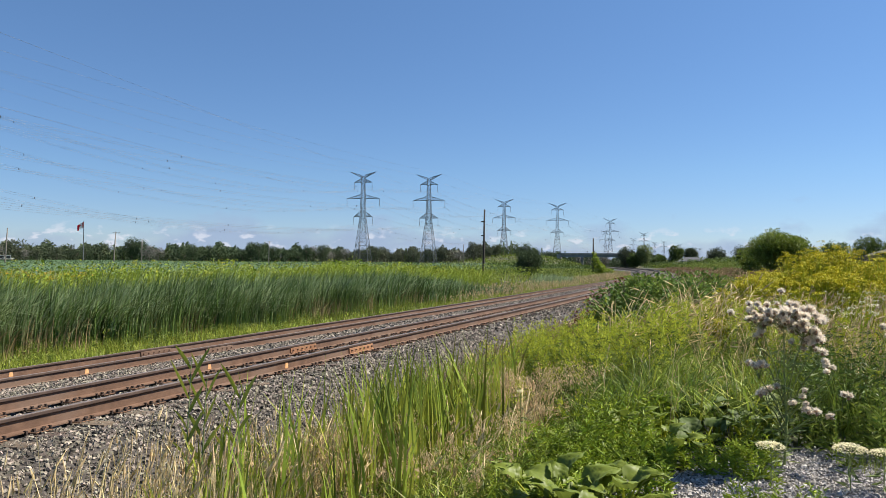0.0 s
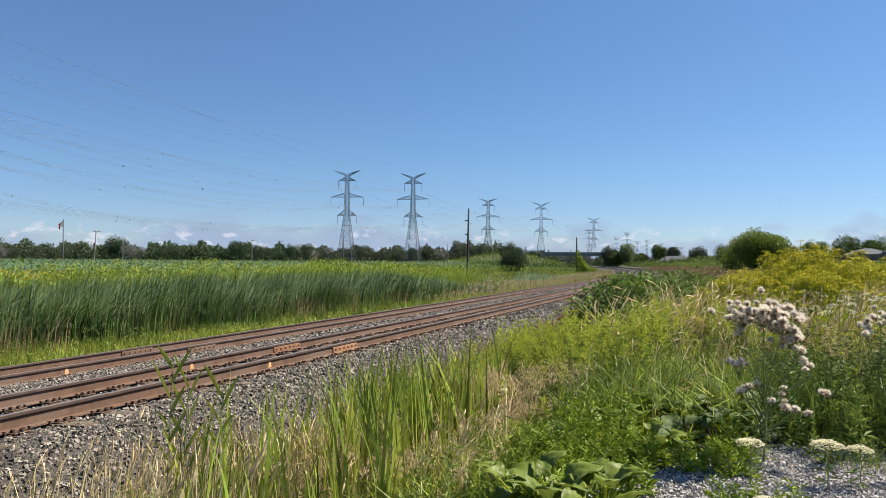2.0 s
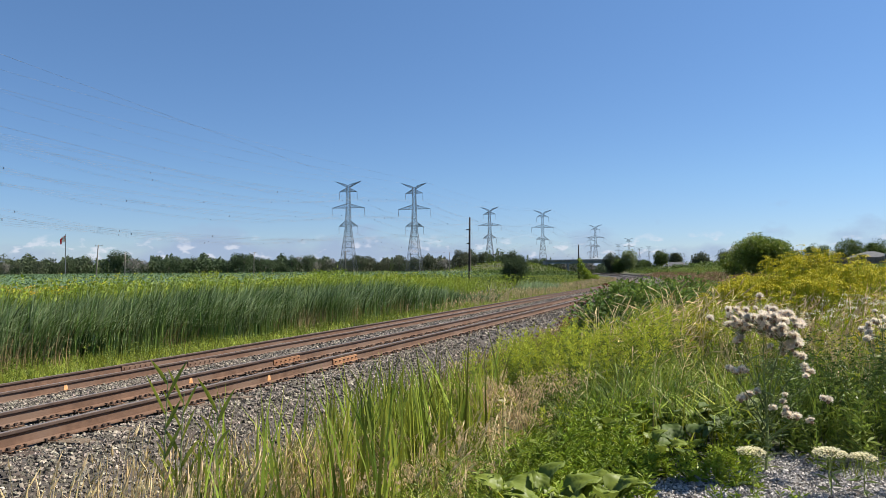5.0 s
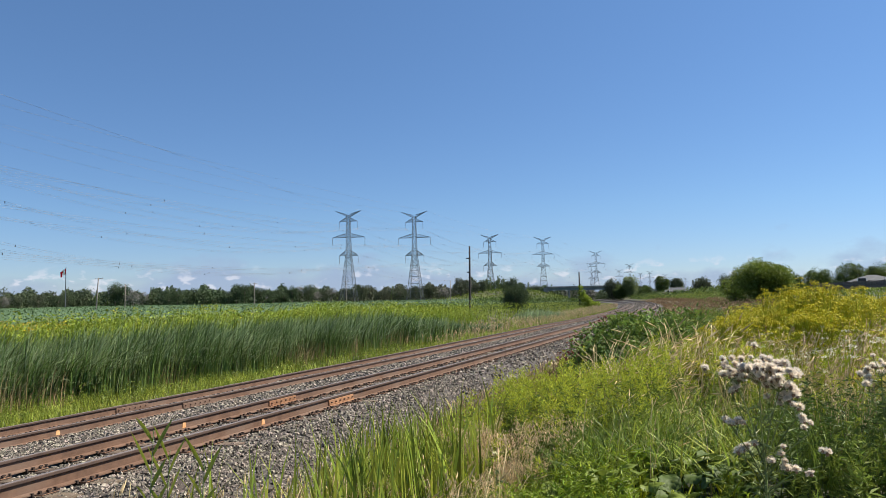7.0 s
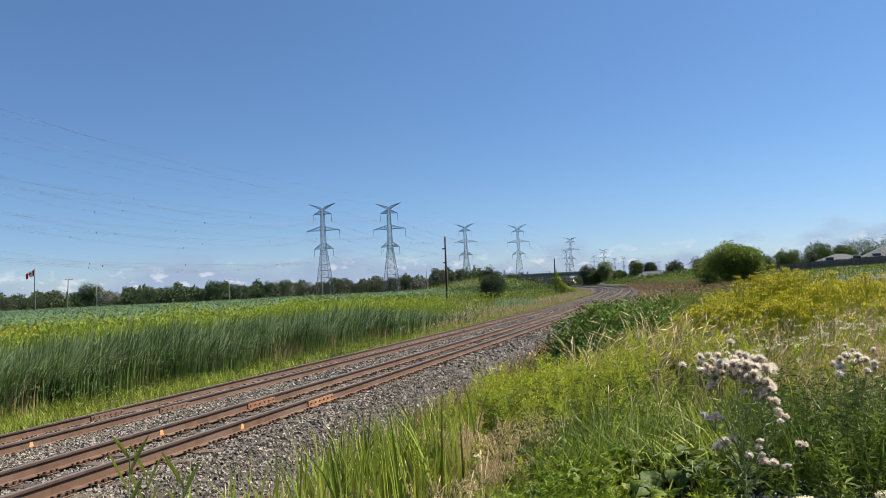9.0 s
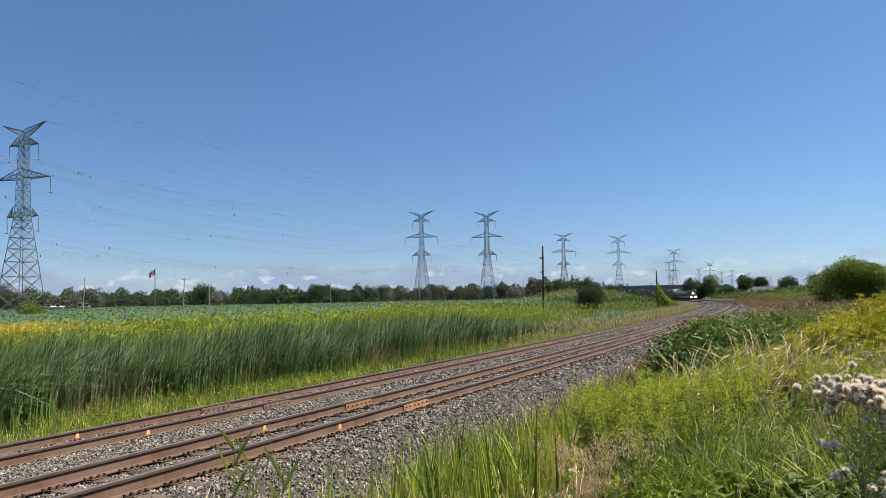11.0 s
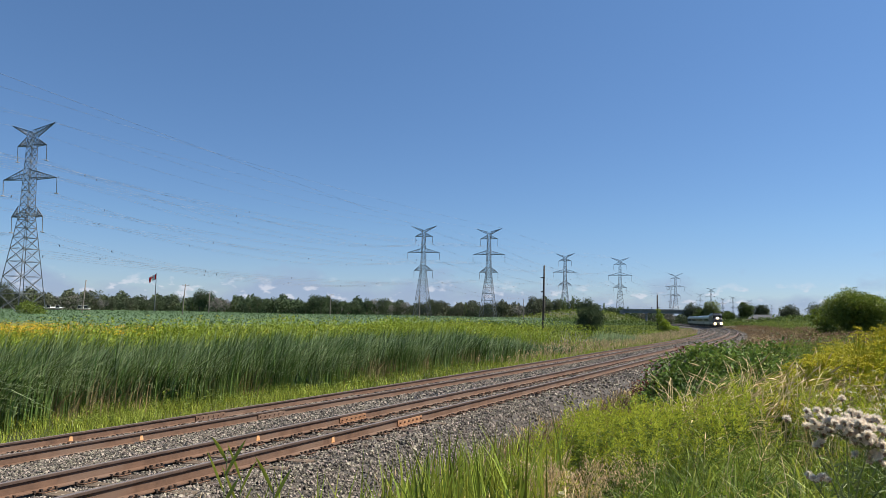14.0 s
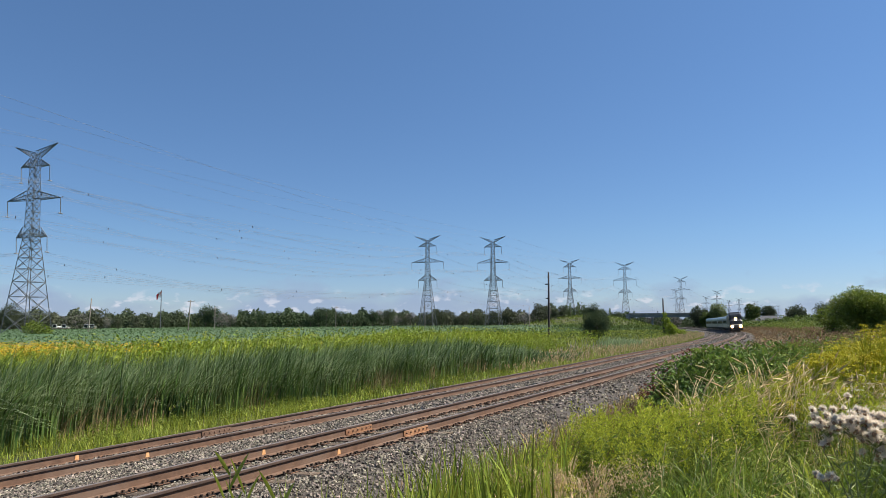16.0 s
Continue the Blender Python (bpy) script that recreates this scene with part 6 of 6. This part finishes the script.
# ---- houses and fence ----
def house(x, y, turn, w, d, wall_h, roof_h, label, name="house"):
    ob = empty(name, pose(x, y, float(land(x, y)), 0, 0, turn), label, "house", "far houses")
    bm = bmesh.new()
    add_box(bm, -w / 2, w / 2, -d / 2, d / 2, -0.5, wall_h)
    part("wall", bm, M["brick"], ob)
    bm = bmesh.new()
    e, r = 0.5, w / 2 - d / 2
    c = [bm.verts.new(q) for q in ((-w / 2 - e, -d / 2 - e, wall_h), (w / 2 + e, -d / 2 - e, wall_h), (w / 2 + e, d / 2 + e, wall_h), (-w / 2 - e, d / 2 + e, wall_h), (-r, 0, wall_h + roof_h), (r, 0, wall_h + roof_h))]
    for q in ((0, 1, 5, 4), (1, 2, 5), (2, 3, 4, 5), (3, 0, 4), (3, 2, 1, 0)):
        bm.faces.new([c[k] for k in q])
    part("roof", bm, M["shingle"], ob)
    for k in (-0.3, 0.25):
        win = new("window")
        win.parent = ob
        bm = bmesh.new()
        add_box(bm, k * w - 0.8, k * w + 0.8, -d / 2 - 0.06, -d / 2 + 0.02, 0.9, 2.3)
        part("window_frame", bm, M["paint_white"], win)
        bm = bmesh.new()
        add_box(bm, k * w - 0.7, k * w + 0.7, -d / 2 - 0.075, -d / 2 - 0.05, 1.0, 2.2)
        part("pane", bm, M["glass"], win)
    return ob


house(34.5, 165, 4, 9, 7.5, 1.4, 1.5, "low house with a dark hipped roof behind the fence")
house(43, 163, -3, 9, 7.5, 1.6, 2.2, "low house with a dark hipped roof behind the fence")
house(-14, 330, 3, 13, 8, 1.6, 2.1, "long low house with a dark grey roof")
house(-222, 262, 30, 12, 8, 2.6, 2.4, "house half hidden in the treeline")
house(-205, 285, 40, 11, 8, 2.6, 2.6, "house half hidden in the treeline")
for x, y, w in ((-262, 172, 6), (-255, 180, 4)):
    house(x, y, 45, w, 3, 1.2, 0.35, "small white shed at the edge of the field", "shed").children[0].data.materials[0] = M["paint_white"]

fn = empty("fence", Matrix(), "grey weathered board fence on the rise", "fence")
bmb = bmesh.new()
add_box(bmb, -0.07, 0.07, -0.012, 0.012, 0, 1.75)
board = bpy.data.meshes.new("board")
bmb.to_mesh(board)
bmb.free()
board.materials.append(M["fence"])
k = 0
for x in np.arange(22.0, 62.0, 0.152):
    y = 152.5 - 0.12 * (x - 22)
    z = float(land(x, y)) - 0.05 + 0.02 * math.sin(x * 3)
    if k < 290:
        b = new("board", board)
        b.parent = fn
        b.matrix_world = pose(x, y, z, 0, 0, -7)
    if k % 16 == 0:
        bm = bmesh.new()
        add_box(bm, x - 0.08, x + 0.08, y + 0.02, y + 0.18, z - 0.3, z + 1.9, bevel=0.01)
        part("post", bm, M["fence"], fn)
    k += 1

# ---- the train ----
def loft(sections):
    """Closed rings of equal length along y, capped: vertices and faces."""
    n = len(sections[0])
    V = np.concatenate([np.asarray(s, float) for s in sections])
    i = np.arange(len(sections) - 1)[:, None] * n
    k = np.arange(n)[None]
    F = np.stack([i + k, i + n + k, i + n + (k + 1) % n, i + (k + 1) % n], -1).reshape(-1, 4)
    return V, F, n


def body_part(name, sections, material, parent, label=""):
    V, F, n = loft(sections)
    bm = bmesh.new()
    vs = [bm.verts.new(c) for c in V]
    for f in F:
        bm.faces.new([vs[a] for a in f])
    bm.faces.new(vs[:n])
    bm.faces.new(vs[-n:][::-1])
    bmesh.ops.recalc_face_normals(bm, faces=bm.faces)
    return part(name, bm, M[material], parent, label)


def ring(y, w, z0, z1, c=0.35, slope=0.0):
    """Outline of a body across the track, corners cut."""
    h = w / 2
    return [(-h, y, z0), (h, y, z0), (h, y, z1 - c * 1.6), (h - c * 0.35, y + slope, z1 - c * 0.5), (h - c * 1.2, y + slope, z1), (-h + c * 1.2, y + slope, z1), (-h + c * 0.35, y + slope, z1 - c * 0.5), (-h, y, z1 - c * 1.6)]


def box_part(name, x0, x1, y0, y1, z0, z1, material, parent, bevel=0.03, label=""):
    bm = bmesh.new()
    add_box(bm, x0, x1, y0, y1, z0, z1, bevel=bevel)
    return part(name, bm, M[material], parent, label)


def bogie(parent, y):
    b = box_part("bogie", -1.15, 1.15, y - 1.9, y + 1.9, 0.35, 0.8, "under", parent)
    for dy in (-1.3, 1.3):
        for x in (-0.75, 0.75):
            bm = bmesh.new()
            bmesh.ops.create_cone(bm, cap_ends=True, segments=20, radius1=0.5, radius2=0.5, depth=0.13, matrix=pose(x, y + dy, 0.5, 0, 90, 0))
            part("wheel", bm, M["under"], b)


def locomotive():
    """Front at y = 0, running towards -y; z = 0 on the rail."""
    ob = empty("locomotive", Matrix(), "dark grey diesel passenger locomotive with lit headlights", "locomotive")
    body_part("body", [ring(2.2, 2.95, 1.0, 4.25), ring(2.5, 3.05, 1.0, 4.45), ring(18.3, 3.05, 1.0, 4.45)], "loco_dark", ob)
    body_part("cab", [ring(0.35, 2.7, 1.0, 2.55, 0.25), ring(0.9, 2.85, 1.0, 2.95, 0.25, 0.25), ring(1.5, 2.95, 1.0, 4.1, 0.3, 0.3), ring(2.6, 3.02, 1.0, 4.5, 0.35)], "loco_dark", ob, "dark sloping cab nose")
    box_part("nose_band", -1.36, 1.36, 0.3, 0.42, 1.55, 1.75, "loco_grey", ob, 0.02, "grey nose band")
    box_part("roof_hood", -1.2, 1.2, 3.0, 17.5, 4.4, 4.7, "loco_dark", ob, 0.1)
    box_part("pilot", -1.4, 1.4, 0.1, 0.7, 0.2, 0.95, "under", ob, 0.06)
    box_part("coupler", -0.15, 0.15, -0.5, 0.3, 0.75, 1.0, "under", ob)
    box_part("side_stripe", -1.545, 1.545, 3.0, 18.0, 1.3, 1.75, "loco_grey", ob, 0.005)
    for x in (-0.72, 0.72):
        box_part("windscreen", x - 0.55, x + 0.55, 1.28, 1.42, 3.05, 3.75, "glass", ob, 0.03)
    box_part("frame", -1.4, 1.4, 0.7, 18.2, 0.8, 1.02, "under", ob)
    box_part("fuel_tank", -1.3, 1.3, 7.0, 12.0, 0.3, 0.82, "under", ob, 0.12)
    bogie(ob, 3.6)
    bogie(ob, 15.2)
    # discs drawn oversized, to the width of the glare
    for x, y, z, r in ((0.0, 0.98, 3.0, 0.36), (-0.95, 0.05, 1.2, 0.36), (0.95, 0.05, 1.2, 0.36)):
        bm = bmesh.new()
        bmesh.ops.create_cone(bm, cap_ends=True, segments=16, radius1=r, radius2=r * 0.85, depth=0.14, matrix=pose(x, y, z, 90, 0, 0))
        hl = part("headlight", bm, M["lamp_halo"], ob, "orange disc glowing as the headlight's halo")
        bm = bmesh.new()
        bmesh.ops.create_uvsphere(bm, u_segments=12, v_segments=8, radius=r * 0.62, matrix=pose(x, y - 0.02, z))
        part("bulb", bm, M["lamp"], hl, "white-hot bulb")
    return ob


def coach():
    ob = empty("passenger_coach", Matrix(), "silver passenger coach with a dark window band", "train coach", "coaches of the train")
    body_part("body", [ring(0.0, 2.95, 0.95, 4.05, 0.45), ring(0.15, 3.05, 0.95, 4.1, 0.45), ring(25.2, 3.05, 0.95, 4.1, 0.45), ring(25.35, 2.95, 0.95, 4.05, 0.45)], "car_silver", ob)
    for sx in (-1, 1):
        box_part("band", sx * 1.525 - 0.01, sx * 1.525 + 0.01, 0.6, 24.8, 1.9, 3.05, "car_green", ob, 0.003)
        for k in range(12):
            box_part("window", sx * 1.54 - 0.012, sx * 1.54 + 0.012, 1.9 + k * 1.85, 3.2 + k * 1.85, 2.1, 2.85, "glass", ob, 0.004)
        box_part("door", sx * 1.535 - 0.015, sx * 1.535 + 0.015, 0.75, 1.5, 1.05, 3.1, "loco_grey", ob, 0.005)
    box_part("end_door", -0.5, 0.5, -0.06, 0.04, 1.05, 3.1, "loco_dark", ob)
    box_part("underframe", -1.3, 1.3, 0.3, 25.0, 0.7, 0.97, "under", ob)
    box_part("equipment_box", -1.2, 1.2, 8, 17, 0.35, 0.72, "under", ob, 0.08)
    bogie(ob, 4.0)
    bogie(ob, 21.4)
    return ob


LOCO = locomotive()
COACHES = [coach()]
for k in range(3):
    COACHES.append(copy_thing(COACHES[0], Matrix()))


def motions():
    """The train rounds the curve towards the camera on the near track, braking; the flag sways on its pole."""
    def ride(t, behind, length):
        s = float(np.interp(t, (0, 8, 9, 9.5, 10, 11, 12.3, 13, 14, 15, 16), (1020, 545, 468, 430, 396, 348, 301, 275, 243, 212, 182))) + behind
        a, b = rail_point(s + 2.5, -GAUGE / 2), rail_point(s + length - 2.5, -GAUGE / 2)
        d = Vector(b - a).normalized()
        w = Vector(rail_frame(float(s + length / 2))[2])
        x = d.cross(w).normalized()
        m = Matrix((x, d, x.cross(d))).transposed().to_4x4()
        return Matrix.Translation(Vector(a) - d * 2.5) @ m

    times = [k * 0.5 for k in range(33)]
    walk(LOCO, [(t, ride(t, 0.0, 18.5)) for t in times])
    for k, c in enumerate(COACHES):
        walk(c, [(t, ride(t, 19.1 + 26.0 * k, 25.35)) for t in times])
    walk(FLAG, [(t, pose(0, 0, 0, 0, 0, 9 * math.sin(t * 2.3) + 4 * math.sin(t * 5.1))) for t in times])


motions()
